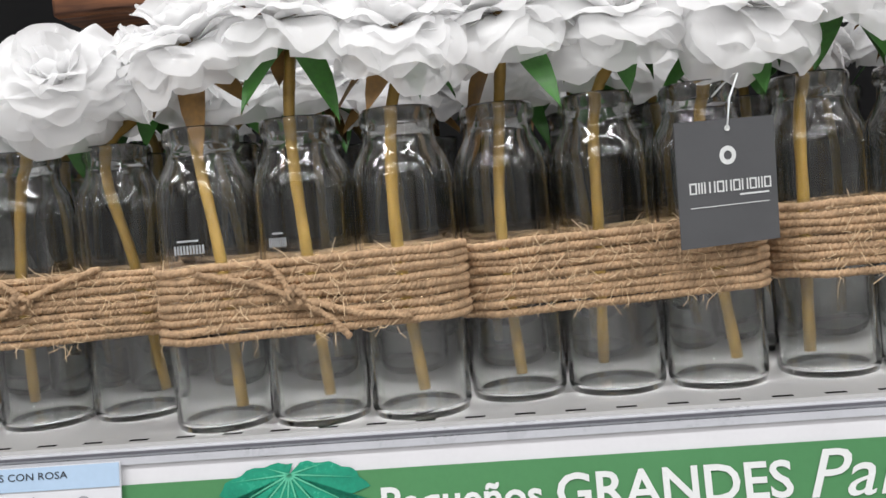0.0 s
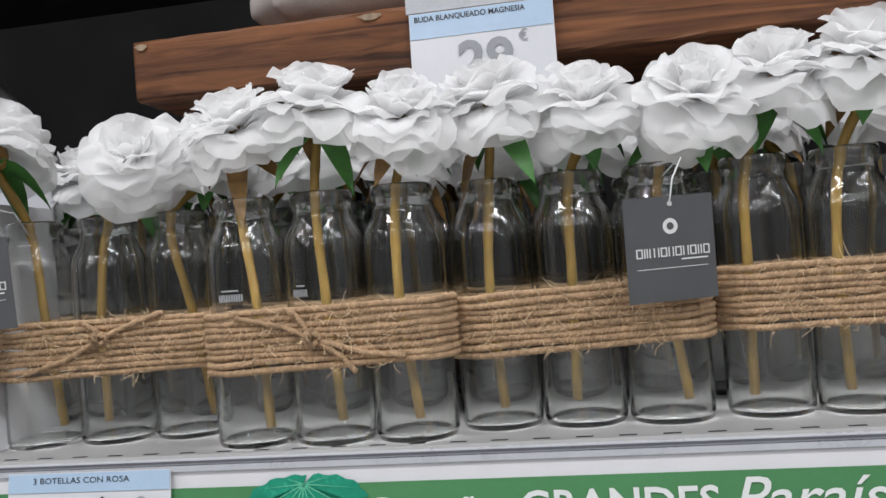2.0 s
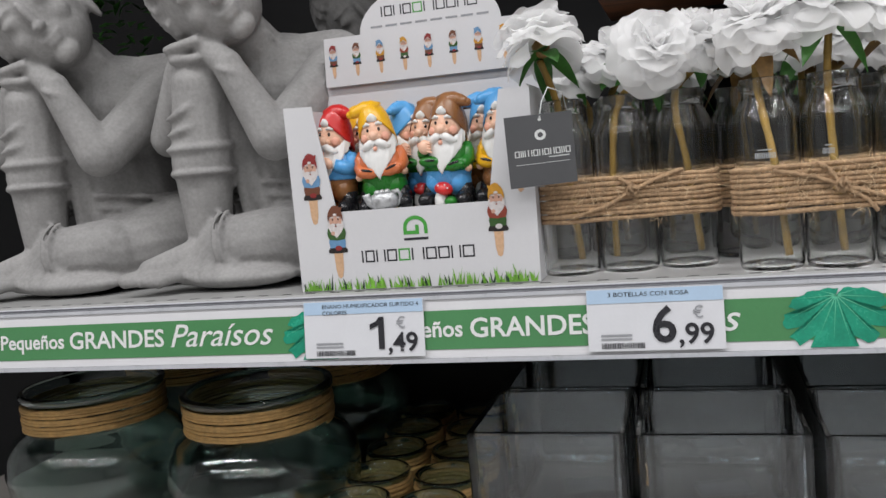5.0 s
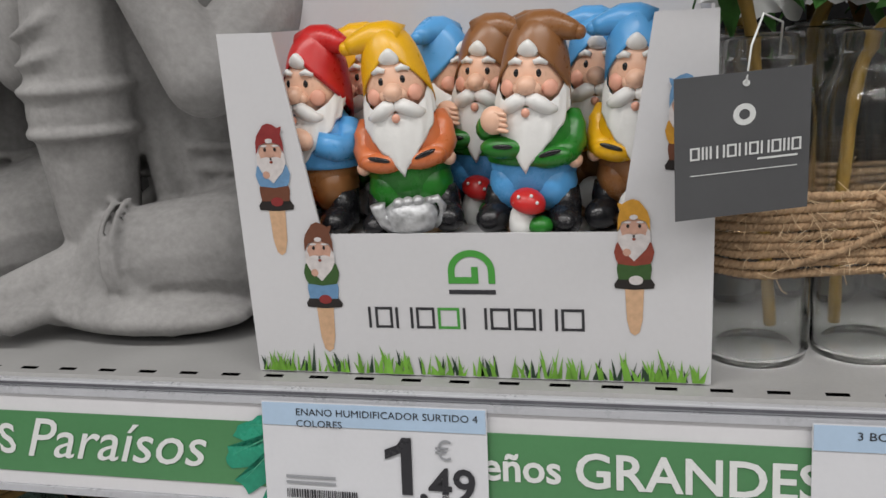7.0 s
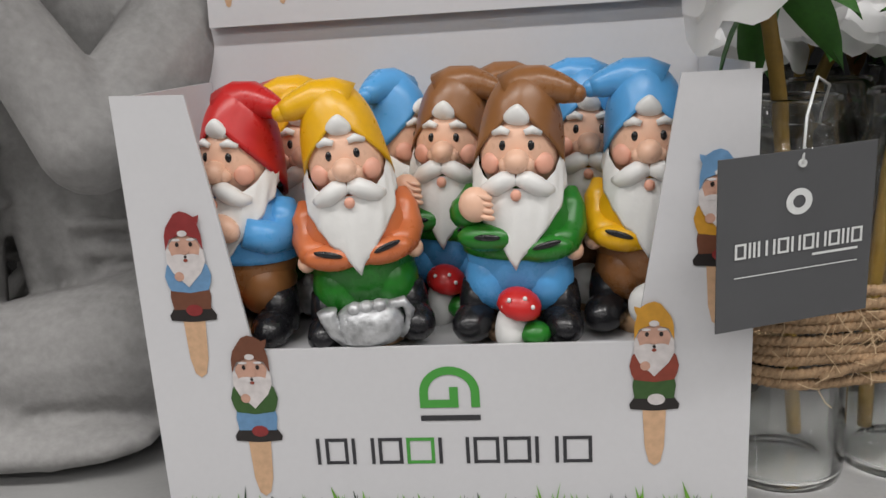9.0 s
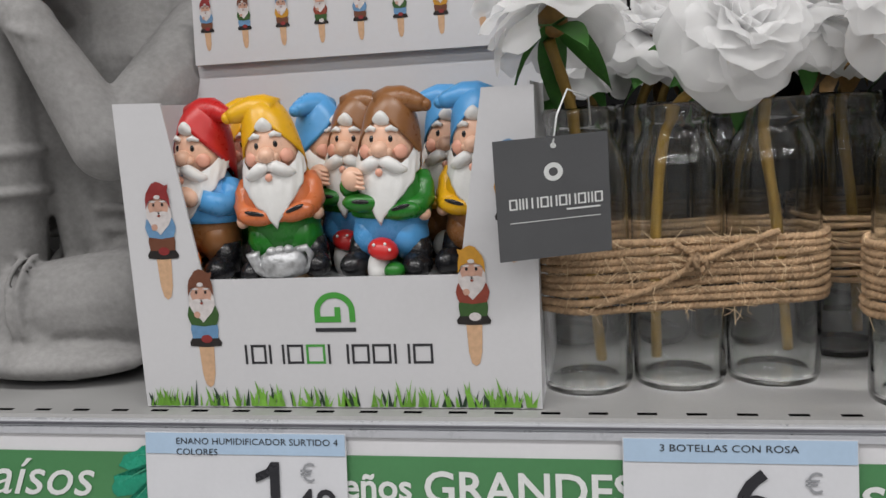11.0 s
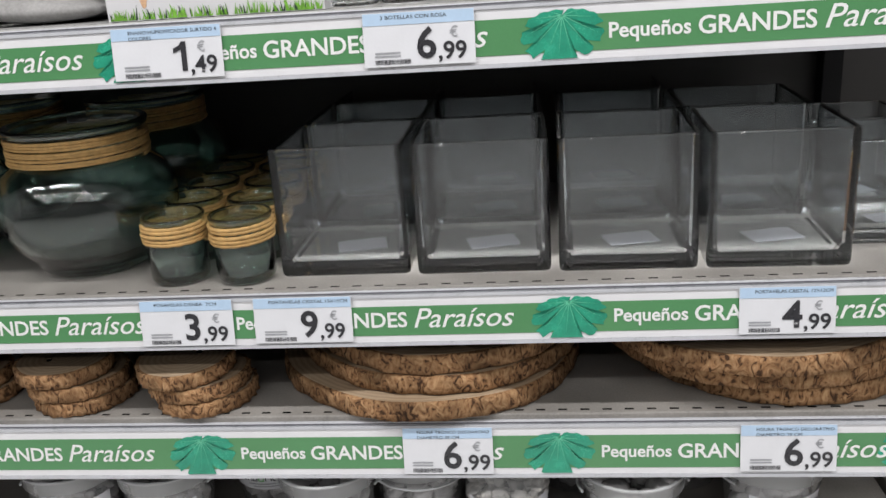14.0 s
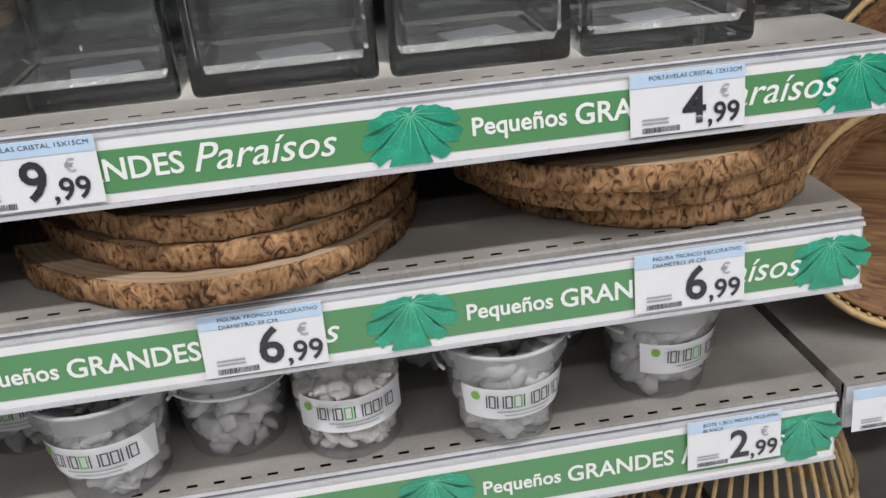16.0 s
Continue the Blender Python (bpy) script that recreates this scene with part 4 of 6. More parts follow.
def arch_mark(parent, cx, z0, h, y):
    """A plain green arch over a dark bar, the maker's sign without letters."""
    g = bmesh.new()
    w, t = h * 0.52, h * 0.15
    zb = z0 + h * 0.24
    spring = z0 + h * 0.52
    prev = None
    for i in range(17):
        a = math.pi * i / 16
        o = (cx + w * math.cos(a), spring + w * 0.92 * math.sin(a))
        n = (cx + (w - t) * math.cos(a), spring + (w * 0.92 - t) * math.sin(a))
        if prev:
            poly(g, (prev[0], o, n, prev[1]))
        prev = (o, n)
    for a, b, c, d in ((w - t, w, zb, spring), (-w, -w + t, zb, spring), (-w + t, t, zb, zb + t), (0, t, zb + t, spring + h * 0.1)):
        poly(g, ((cx + a, c), (cx + b, c), (cx + b, d), (cx + a, d)))
    part("arch_mark", g, M_LOGOGREEN, parent, at=pose(0, y, 0))
    k = bmesh.new()
    poly(k, ((cx - w, z0), (cx + w, z0), (cx + w, z0 + h * 0.10), (cx - w, z0 + h * 0.10)))
    part("arch_mark", k, M_INK, parent, at=pose(0, y, 0))


arch_mark(carton, -0.2575, 1.2485, 0.022, 0.0187)
wordmark(carton, -0.311, -0.2045, 1.2305, 1.2415, 0.0187)
arch_mark(carton, -0.2555, 1.4775, 0.013, 0.1133)
wordmark(carton, -0.303, -0.205, 1.4635, 1.4735, 0.1133)
bars = bmesh.new()
for i in range(8):
    poly(bars, ((-0.315 + i * 0.0155, 1.4535), (-0.303 + i * 0.0155, 1.4535), (-0.303 + i * 0.0155, 1.4555), (-0.315 + i * 0.0155, 1.4555)))
part("small_print", bars, M_INK_GREY, carton, at=pose(0, 0.1133, 0))
rnd = random.Random(4)
for shade, count in ((M_GRASS, 150), (M_DGRASS, 45)):
    blades = bmesh.new()
    for i in range(count):
        bx = rnd.uniform(BX0 + 0.003, BX1 - 0.003)
        bh = rnd.uniform(0.006, 0.013) * (1.35 if rnd.random() < 0.12 else 1)
        lean = rnd.uniform(-0.004, 0.004)
        w = rnd.uniform(0.0007, 0.0013)
        f = poly(blades, ((bx - w, BZ + 0.0008), (bx + w, BZ + 0.0008), (min(max(bx + lean * 0.4 + w * 0.6, BX0), BX1), BZ + bh * 0.6), (min(max(bx + lean, BX0), BX1), BZ + bh)), -0.00003 * i * 0.2)
    part("printed_grass", blades, shade, carton, at=pose(0, 0.0187, 0))

# ---------------------------------------------------------------- gnome figures
GN = [M_SKIN, M_BEARD, M_BLACK, M_TAN, M_BLUSH]


def loft(bm, rings, mi, seg=24):
    """A closed body through elliptic rings (z, cx, cy, rx, ry)."""
    rows = [[bm.verts.new((cx + rx * math.cos(t), cy + ry * math.sin(t), z)) for t in (2 * math.pi * k / seg for k in range(seg))] for z, cx, cy, rx, ry in rings]
    for a, b in zip(rows, rows[1:]):
        for k in range(seg):
            f = bm.faces.new((a[k], a[(k + 1) % seg], b[(k + 1) % seg], b[k]))
            f.material_index = mi
    for row in (rows[0], rows[-1]):
        bm.faces.new(row).material_index = mi


def along(table, z):
    """Straight-line reading of a table of (z, a, b)."""
    for p, q in zip(table, table[1:]):
        if z <= q[0]:
            t = max(0.0, (z - p[0]) / (q[0] - p[0]))
            return p[1] + (q[1] - p[1]) * t, p[2] + (q[2] - p[2]) * t
    return table[-1][1:]


BEARD = ((0.028, 0.0222, 0.0200), (0.040, 0.0228, 0.0206), (0.050, 0.0208, 0.0204), (0.060, 0.0184, 0.0196), (0.070, 0.0166, 0.0178), (0.080, 0.0158, 0.0166))


def beard(bm, mi):
    """A combed beard that hugs cheeks and chest and runs down to a point."""
    nu, nv = 44, 12
    grid = []
    for i in range(nu + 1):
        u = 2 * i / nu - 1
        th, au = radians(100) * u, abs(u)
        top = 0.0600 + 0.0185 * au ** 2.2
        low = min(top - 0.004, 0.0305 + 0.0310 * (au / 0.86) ** 0.75 + 0.0006 * math.sin(31 * u))
        col = []
        for j in range(nv + 1):
            v = j / nv
            z = top + (low - top) * v
            rx, ry = along(BEARD, z)
            k = 1 + 0.022 * math.sin(15 * u * (1 + 0.5 * v) + 2.5 * v) * v + 0.012 * math.sin(37 * u + 4 * v)
            edge = 0.0009 * (1 - v) ** 4 + 0.0005 * v ** 6
            col.append(bm.verts.new(((rx * k - edge) * math.sin(th), -0.0005 - (ry * k - edge) * math.cos(th), z)))
        rx, ry = along(BEARD, low)
        col.append(bm.verts.new(((rx - 0.0032) * math.sin(th), -0.0005 - (ry - 0.0032) * math.cos(th), low + 0.0006)))
        grid.append(col)
    for a, b in zip(grid, grid[1:]):
        for j in range(nv + 1):
            bm.faces.new((a[j], b[j], b[j + 1], a[j + 1])).material_index = mi


def pointed_hat(bm, mi):
    """A soft hat open in an upturned V over the brow, its tip folded over to one side."""
    seg, steps = 40, 14
    rows = []
    for j in range(steps + 1):
        v = j / steps
        row = []
        for k in range(seg):
            t = 2 * math.pi * k / seg
            front = (1 - math.cos(t)) / 2
            low = 0.0870 - 0.0335 * front ** 0.55
            z = low + (0.1000 - low) * math.sin(v * math.pi / 2)
            swell = 1 + 0.020 * math.sin(3 * t + 9 * v) * (1 - v) + 0.035 * max(0.0, 1 - v * 6)
            tall = 1 - max(0.0, (z - 0.062) / 0.0385) ** 2.6
            rr = 0.0170 * swell * (max(0.0, tall) ** 0.5)
            row.append(bm.verts.new((0.0022 * v + rr * math.sin(t), 0.0012 - rr * 1.04 * math.cos(t), z)))
        rows.append(row)
    for a, b in zip(rows, rows[1:-1]):
        for k in range(seg):
            bm.faces.new((a[k], a[(k + 1) % seg], b[(k + 1) % seg], b[k])).material_index = mi
    bm.faces.new(rows[-2]).material_index = mi
    inner = [bm.verts.new((v.co.x * 0.9, v.co.y * 0.9, v.co.z + 0.0012)) for v in rows[0]]
    for k in range(seg):
        bm.faces.new((inner[k], inner[(k + 1) % seg], rows[0][(k + 1) % seg], rows[0][k])).material_index = mi
    tip = [(-0.002, 0.001, 0.0885), (0.004, 0.001, 0.0925), (0.0095, 0.000, 0.0940), (0.0145, -0.001, 0.0932), (0.0185, -0.002, 0.0920), (0.0215, -0.0025, 0.0912)]
    tube(tip, 1.0, 16, False, bm, mi, taper=[0.0115, 0.0098, 0.0074, 0.0056, 0.0046, 0.0034])
    blob(bm, tip[-1], (0.0035, 0.0034, 0.0034), mi)


def gnome(kind):
    """A squat garden gnome as one mesh; slots 5, 6, 7, 8 are hat, coat, trousers and the thing that it holds."""
    bm = bmesh.new()
    loft(bm, [(0, 0, -0.002, 0.0128, 0.0118), (0.0062, 0, -0.002, 0.0134, 0.0124)], 3)
    for s in (-1, 1):
        blob(bm, (s * 0.0168, -0.0120, 0.0086), (0.0082, 0.0128, 0.0076), 2, Euler((0, 0, s * 0.25)), shape=lambda c: (c.x, c.y, max(c.z, -0.75)))
        loft(bm, [(0.006, s * 0.0160, -0.005, 0.0078, 0.0085), (0.016, s * 0.0158, -0.004, 0.0080, 0.0090), (0.0225, s * 0.0150, -0.003, 0.0074, 0.0086)], 2, 16)
        blob(bm, (s * 0.0100, -0.0020, 0.0235), (0.0114, 0.0142, 0.0130), 7, Euler((0, s * 0.12, 0)))
    loft(bm, [(0.0175, 0, 0, 0.0150, 0.0135), (0.024, 0, 0, 0.0190, 0.0165), (0.031, 0, 0, 0.0210, 0.0178), (0.0375, 0, 0, 0.0214, 0.0182)], 7)
    hem = [(0.0335, 0, 0, 0.0206, 0.0172), (0.0340, 0, 0, 0.0224, 0.0190), (0.0365, 0, 0, 0.0228, 0.0192), (0.0420, 0, 0, 0.0224, 0.0188), (0.0490, 0, 0, 0.0212, 0.0176), (0.0550, 0, 0, 0.0184, 0.0156), (0.0600, 0, 0, 0.0142, 0.0130), (0.064, 0, 0, 0.010, 0.010)]
    loft(bm, hem, 6)
    for s in (-1, 1):
        sleeve = [(s * 0.0165, 0.002, 0.0550), (s * 0.0186, -0.001, 0.0495), (s * 0.0196, -0.004, 0.0430), (s * 0.0178, -0.0100, 0.0390), (s * 0.0125, -0.0150, 0.0385)]
        if kind == "hand" and s < 0:
            tube([(-0.0165, 0.002, 0.0545), (-0.0196, -0.003, 0.0490), (-0.0200, -0.009, 0.0495), (-0.0168, -0.0160, 0.0520)], 1.0, 12, False, bm, 6, taper=[0.0060, 0.0066, 0.0064, 0.0058])
            blob(bm, (-0.0150, -0.0205, 0.0545), (0.0062, 0.0052, 0.0064), 0)
            for k in range(4):
                blob(bm, (-0.0118 + 0.0003 * k, -0.0226, 0.0578 - 0.0024 * k), (0.0038, 0.0022, 0.0013), 0, Euler((0, 0.25, 0)), seg=10, rings=6)
            blob(bm, (-0.0110, -0.0170, 0.0420), (0.0115, 0.0060, 0.0052), 6)
            blob(bm, (-0.0105, -0.0226, 0.0430), (0.0050, 0.0008, 0.0012), 2)
        elif kind == "folded":
            tube(sleeve[:3] + [(s * 0.0180, -0.0110, 0.0440), (s * 0.0105, -0.0170, 0.0470)], 1.0, 12, False, bm, 6, taper=[0.0060, 0.0070, 0.0072, 0.0066, 0.0058])
            blob(bm, (s * 0.0040, -0.0210, 0.0490), (0.0075, 0.0046, 0.0052), 0, Euler((0, s * 0.35, 0)))
        else:
            tube(sleeve, 1.0, 12, False, bm, 6, taper=[0.0058, 0.0066, 0.0066, 0.0060, 0.0050])
            blob(bm, (s * 0.0105, -0.0160, 0.0378), (0.0108, 0.0052, 0.0050), 6, Euler((0, -s * 0.12, 0)))
            blob(bm, (s * 0.0212, -0.0085, 0.0355), (0.0036, 0.0045, 0.0036), 0)
            blob(bm, (s * 0.0112, -0.0208, 0.0402), (0.0056, 0.0009, 0.0012), 2, Euler((0, -s * 0.28, 0)))
    blob(bm, (0, -0.0008, 0.0715), (0.0152, 0.0158, 0.0185), 0, seg=24, rings=16)
    beard(bm, 1)
    for s in (-1, 1):
        tube([(s * 0.0004, -0.0184, 0.0634), (s * 0.0040, -0.0190, 0.0628), (s * 0.0078, -0.0178, 0.0606), (s * 0.0110, -0.0158, 0.0590), (s * 0.0134, -0.0138, 0.0590)], 1.0, 14, False, bm, 1, taper=[0.0026, 0.0036, 0.0036, 0.0026, 0.0012])
        blob(bm, (s * 0.0098, -0.0122, 0.0678), (0.0042, 0.0024, 0.0040), 4, Euler((0, 0, s * 0.55)))
        blob(bm, (s * 0.0051, -0.0151, 0.0745), (0.0014, 0.0010, 0.0018), 2, seg=10, rings=8)
        tube([(s * 0.0028, -0.0157, 0.0790), (s * 0.0055, -0.0152, 0.0800), (s * 0.0088, -0.0134, 0.0786)], 1.0, 10, False, bm, 1, taper=[0.0011, 0.0016, 0.0009])
    blob(bm, (0, -0.0178, 0.0692), (0.0049, 0.0054, 0.0045), 0)
    for s in (-1, 1):
        blob(bm, (s * 0.0040, -0.0168, 0.0680), (0.0027, 0.0030, 0.0026), 0, seg=10, rings=8)
    blob(bm, (0, -0.0207, 0.0578), (0.0021, 0.0014, 0.0021), 4, seg=10, rings=8)
    blob(bm, (0, -0.0142, 0.0850), (0.0046, 0.0026, 0.0040), 1, Euler((0.35, 0.1, 0)), shape=lambda c: (c.x * (1 - 0.45 * c.z), c.y, c.z))
    pointed_hat(bm, 5)
    if kind == "can":
        loft(bm, [(0.0048, 0, -0.0180, 0.0100, 0.0080), (0.0075, 0, -0.0190, 0.0128, 0.0098), (0.0130, 0, -0.0195, 0.0136, 0.0100), (0.0175, 0, -0.0190, 0.0118, 0.0090), (0.0192, 0, -0.0185, 0.0090, 0.0072)], 8)
        for px in (-0.0045, 0.0, 0.0048):
            blob(bm, (px, -0.0235, 0.0196), (0.0030, 0.0036, 0.0026), 8)
        tube([(-0.0085, -0.0215, 0.0080), (-0.0128, -0.0222, 0.0120), (-0.0150, -0.0220, 0.0170), (-0.0152, -0.0222, 0.0200)], 1.0, 10, False, bm, 8, taper=[0.0040, 0.0036, 0.0034, 0.0040])
        tube([(0.0085, -0.0215, 0.0185), (0.0140, -0.0212, 0.0192), (0.0160, -0.0210, 0.0155), (0.0150, -0.0210, 0.0100), (0.0105, -0.0212, 0.0070)], 0.0021, 8, bm=bm, mi=8)
    elif kind == "hand":
        blob(bm, (0.0010, -0.0210, 0.0180), (0.0086, 0.0078, 0.0062), 8, Euler((0.3, 0.25, 0)), shape=lambda c: (c.x, c.y, max(c.z, -0.35)))
        blob(bm, (-0.0020, -0.0190, 0.0080), (0.0064, 0.0070, 0.0105), 1)
        for k in range(6):
            blob(bm, (0.0010 + 0.0055 * math.cos(k * 1.1), -0.0272 + 0.0014 * (k % 2), 0.0192 + 0.003 * math.sin(k * 1.1)), (0.0009, 0.0008, 0.0009), 1, seg=6, rings=5)
        blob(bm, (0.0070, -0.0210, 0.0075), (0.0060, 0.0055, 0.0046), 6)
    else:
        blob(bm, (0.0, -0.020, 0.0135), (0.0085, 0.0065, 0.0085), 8)
    return bm


def gnome_thing(x, y, z, turn, kind, hat, coat, trousers, held, label, flip=False, lean=0):
    key = (kind, hat.name)
    if key not in GNOMES:
        bm = gnome(kind)
        if flip:
            for v in {v for f in bm.faces if f.material_index == 5 for v in f.verts}:
                v.co.x *= -1
        for v in bm.verts:
            v.co.z *= 1.045
        me = bpy.data.meshes.new("gnome")
        bmesh.ops.recalc_face_normals(bm, faces=bm.faces[:])
        for f in bm.faces:
            f.smooth = True
        bm.to_mesh(me)
        bm.free()
        for m in GN + [hat, coat, trousers, held]:
            me.materials.append(m)
        GNOMES[key] = me
    ob = new("garden_gnome", GNOMES[key])
    ob.matrix_basis = pose(x, y, z, 0, lean, turn)
    return tagged(ob, label, "garden gnome", "gnomes in the carton")


GNOMES = {}
KINDS = {"red": ("folded", M_RED, M_BLUE, M_BROWN, M_BRIGHT, "painted gnome with red hat and blue coat"),
         "yellow": ("can", M_YELLOW, M_ORANGE, M_FOREST, M_SILVER, "painted gnome with yellow hat and silver watering can"),
         "brown": ("hand", M_BROWN, M_FOREST, M_BLUE, M_RED, "painted gnome with brown hat, green coat and toadstool"),
         "blue": ("plain", M_BLUE, M_YELLOW, M_BROWN, M_BEARD, "painted gnome with pale blue hat and yellow coat")}
for gx, gy, colour, turn, lean in ((-0.3430, 0.054, "red", -15, 2), (-0.2895, 0.047, "yellow", 9, -4.5), (-0.2305, 0.047, "brown", -3, 2), (-0.1785, 0.056, "blue", -6, 0),
                                   (-0.3480, 0.098, "red", -10, 8), (-0.3170, 0.089, "yellow", 6, -3), (-0.2820, 0.098, "blue", 55, 0), (-0.2595, 0.083, "brown", -8, 2), (-0.2400, 0.099, "brown", 4, 1), (-0.2020, 0.088, "blue", -3, 2)):
    kind, hat, coat, trousers, held, text = KINDS[colour]
    gnome_thing(gx, gy, 1.2727, turn, kind, hat, coat, trousers, held, text, flip=colour in ("yellow", "blue"), lean=lean)

# ---------------------------------------------------------------- bottles tied with twine, and their flowers
BOTTLE = [(0, 0.0042), (0.0190, 0.0016), (0.0228, 0.0), (0.0248, 0.0012), (0.0257, 0.005), (0.0257, 0.117), (0.0254, 0.122), (0.0242, 0.1275), (0.0220, 0.1325), (0.0197, 0.1365), (0.0184, 0.140), (0.0180, 0.1455), (0.0192, 0.1468), (0.0198, 0.1490), (0.0197, 0.1530), (0.0188, 0.1552),
          (0.0174, 0.1552), (0.0166, 0.1530), (0.0165, 0.1400), (0.0180, 0.1355), (0.0204, 0.1315), (0.0226, 0.1268), (0.0238, 0.1215), (0.0242, 0.117), (0.0242, 0.0062), (0.0226, 0.0036), (0.0190, 0.0034), (0, 0.0058)]
bottle_bm = lathe(BOTTLE, 40)
for f in bottle_bm.faces:
    f.smooth = True
bmesh.ops.recalc_face_normals(bottle_bm, faces=bottle_bm.faces[:])
bottle_me = bpy.data.meshes.new("bottle")
bottle_bm.to_mesh(bottle_me)
bottle_bm.free()
bottle_me.materials.append(M_GLASS)


def petal(bm, length, width, cup, open_deg, spin, lift, rnd, mi=0, curl=0.16):
    """A broad, round-ended petal with a soft wavy rim that starts at the flower's heart."""
    nu, nv = 12, 9
    ph, ph2, ph3 = rnd.uniform(0, 6.28), rnd.uniform(0, 6.28), rnd.uniform(0, 6.28)
    ruff = rnd.uniform(0.04, 0.10)
    lob = rnd.uniform(0.0, 0.05)
    tilt = Euler((0, 0, spin)).to_matrix() @ Euler((radians(90 - open_deg), rnd.uniform(-0.15, 0.15), 0)).to_matrix()
    grid = []
    for j in range(nv + 1):
        v = j / nv
        row = []
        half = width * 0.5 * (0.16 + 0.84 * math.sin(math.pi * 0.5 * min(1.0, v / 0.80)) ** 0.9)
        for i in range(nu + 1):
            u = 2 * i / nu - 1
            au = abs(u)
            edge = v * v
            round_end = 1 - (1 - min(1.0, au) ** 2.4 * 0.86) ** 0.5
            x = u * half * (1 - 0.10 * edge * au)
            y = length * (v - 0.56 * round_end * v ** 1.6 - lob * edge * math.cos(3.2 * u + ph3) ** 2)
            rim = max(edge, au ** 3 * v)
            zz = cup * length * (u * u * 0.30 * v + v * v * 0.45) - curl * length * v ** 4 + ruff * length * rim * math.sin(4.6 * u + ph2) + 0.030 * length * rim * math.sin(9.0 * u + ph) + 0.015 * length * math.sin(5 * u + 4 * v + ph)
            row.append(bm.verts.new(tilt @ Vector((x, y, zz)) + Vector((0, 0, lift))))
        grid.append(row)
    for a, b in zip(grid, grid[1:]):
        for i in range(nu):
            f = bm.faces.new((a[i], a[i + 1], b[i + 1], b[i]))
            f.material_index, f.smooth = mi, True


def flower_mesh(seed):
    """A full double bloom: many short ruffled petals from an upright heart to drooping outer ones."""
    rnd = random.Random(seed)
    bm = bmesh.new()
    total = 42
    for k in range(total):
        f = (k + 0.5) / total
        opened = 4 + 106 * f ** 0.70 + rnd.uniform(-9, 9)
        length = (0.026 + 0.020 * f ** 0.7) * rnd.uniform(0.90, 1.10)
        width = (0.028 + 0.028 * f) * rnd.uniform(0.88, 1.18)
        petal(bm, length, width, 0.55 - 0.35 * f, opened, 2.399963 * k + rnd.uniform(-0.35, 0.35), -0.003 - 0.003 * f, rnd, curl=0.14 + 0.26 * f)
    me = bpy.data.meshes.new("flower_head")
    bm.to_mesh(me)
    bm.free()
    me.materials.append(M_PETAL)
    return me


def leaves_mesh(seed):
    rnd = random.Random(seed)
    bm = bmesh.new()
    blob(bm, (0, 0, -0.012), (0.0085, 0.0085, 0.012), 1, seg=10, rings=6)
    for k in range(5):
        a = 1.257 * k + rnd.uniform(-0.5, 0.5)
        ln, droop = rnd.uniform(0.030, 0.046), rnd.uniform(0.3, 1.1)
        mi = 1 if rnd.random() < 0.25 else 0
        prev = None
        for j in range(7):
            v = j / 6
            w = 0.0088 * math.sin(math.pi * (0.08 + 0.92 * v)) ** 0.8
            c = Vector((ln * v * math.cos(a), ln * v * math.sin(a), -0.019 - droop * ln * v * v))
            s = Vector((-math.sin(a), math.cos(a), 0)) * w
            row = [bm.verts.new(c - s + Vector((0, 0, 0.002))), bm.verts.new(c), bm.verts.new(c + s + Vector((0, 0, 0.002)))]
            if prev:
                for i in range(2):
                    f = bm.faces.new((prev[i], prev[i + 1], row[i + 1], row[i]))
                    f.material_index, f.smooth = mi, True
            prev = row
    me = bpy.data.meshes.new("sepals")
    bm.to_mesh(me)
    bm.free()
    me.materials.append(M_LEAF)
    me.materials.append(M_LEAF_B)
    return me


FLOWERS = [flower_mesh(s) for s in (11, 12, 13, 14)]
SEPALS = [leaves_mesh(s) for s in (21, 22, 23, 24)]


def stadium(half, r, n=30):
    """Points round a row of bottles: two half circles joined by straight runs."""
    pts = []
    for i in range(n):
        a = math.pi * (i / (n - 1)) - math.pi / 2
        pts.append((half + r * math.cos(a), r * math.sin(a)))
    for i in range(1, 14):
        pts.append((half - 2 * half * i / 14, r))
    for i in range(n):
        a = math.pi * (i / (n - 1)) + math.pi / 2
        pts.append((-half + r * math.cos(a), r * math.sin(a)))
    for i in range(1, 14):
        pts.append((-half + 2 * half * i / 14, -r))
    return pts


def rope(bm, pts, radius, seed, plies=2, closed=True):
    """A twisted cord: three plies wound round the line pts."""
    rnd = random.Random(seed)
    p = [Vector(q) for q in pts]
    ln = [0.0]
    for a, b in zip(p, p[1:]):
        ln.append(ln[-1] + (b - a).length)
    for k in range(plies):
        line = []
        for i, q in enumerate(p):
            a, b = p[i - 1 if i or closed else 0], p[(i + 1) % len(p) if closed or i < len(p) - 1 else i]
            d = (b - a).normalized()
            s = d.cross(Vector((0, 0, 1)))
            s = s.normalized() if s.length > 1e-4 else Vector((1, 0, 0))
            u = s.cross(d)
            t = ln[i] / 0.0048 * 6.283 + 6.283 * k / plies
            line.append(q + radius * 0.46 * (math.cos(t) * s + math.sin(t) * u))
        tube(line, radius * 0.66, 5, closed, bm, taper=[1 + rnd.uniform(-0.10, 0.14) for _ in p])
    return bm


def dense(pts, step, closed=True):
    out = []
    src = list(pts) + ([pts[0]] if closed else [])
    for a, b in zip(src, src[1:]):
        a, b = Vector(a), Vector(b)
        n = max(1, int(round((b - a).length / step)))
        out += [a.lerp(b, i / n) for i in range(n)]
    if not closed:
        out.append(Vector(src[-1]))
    return out


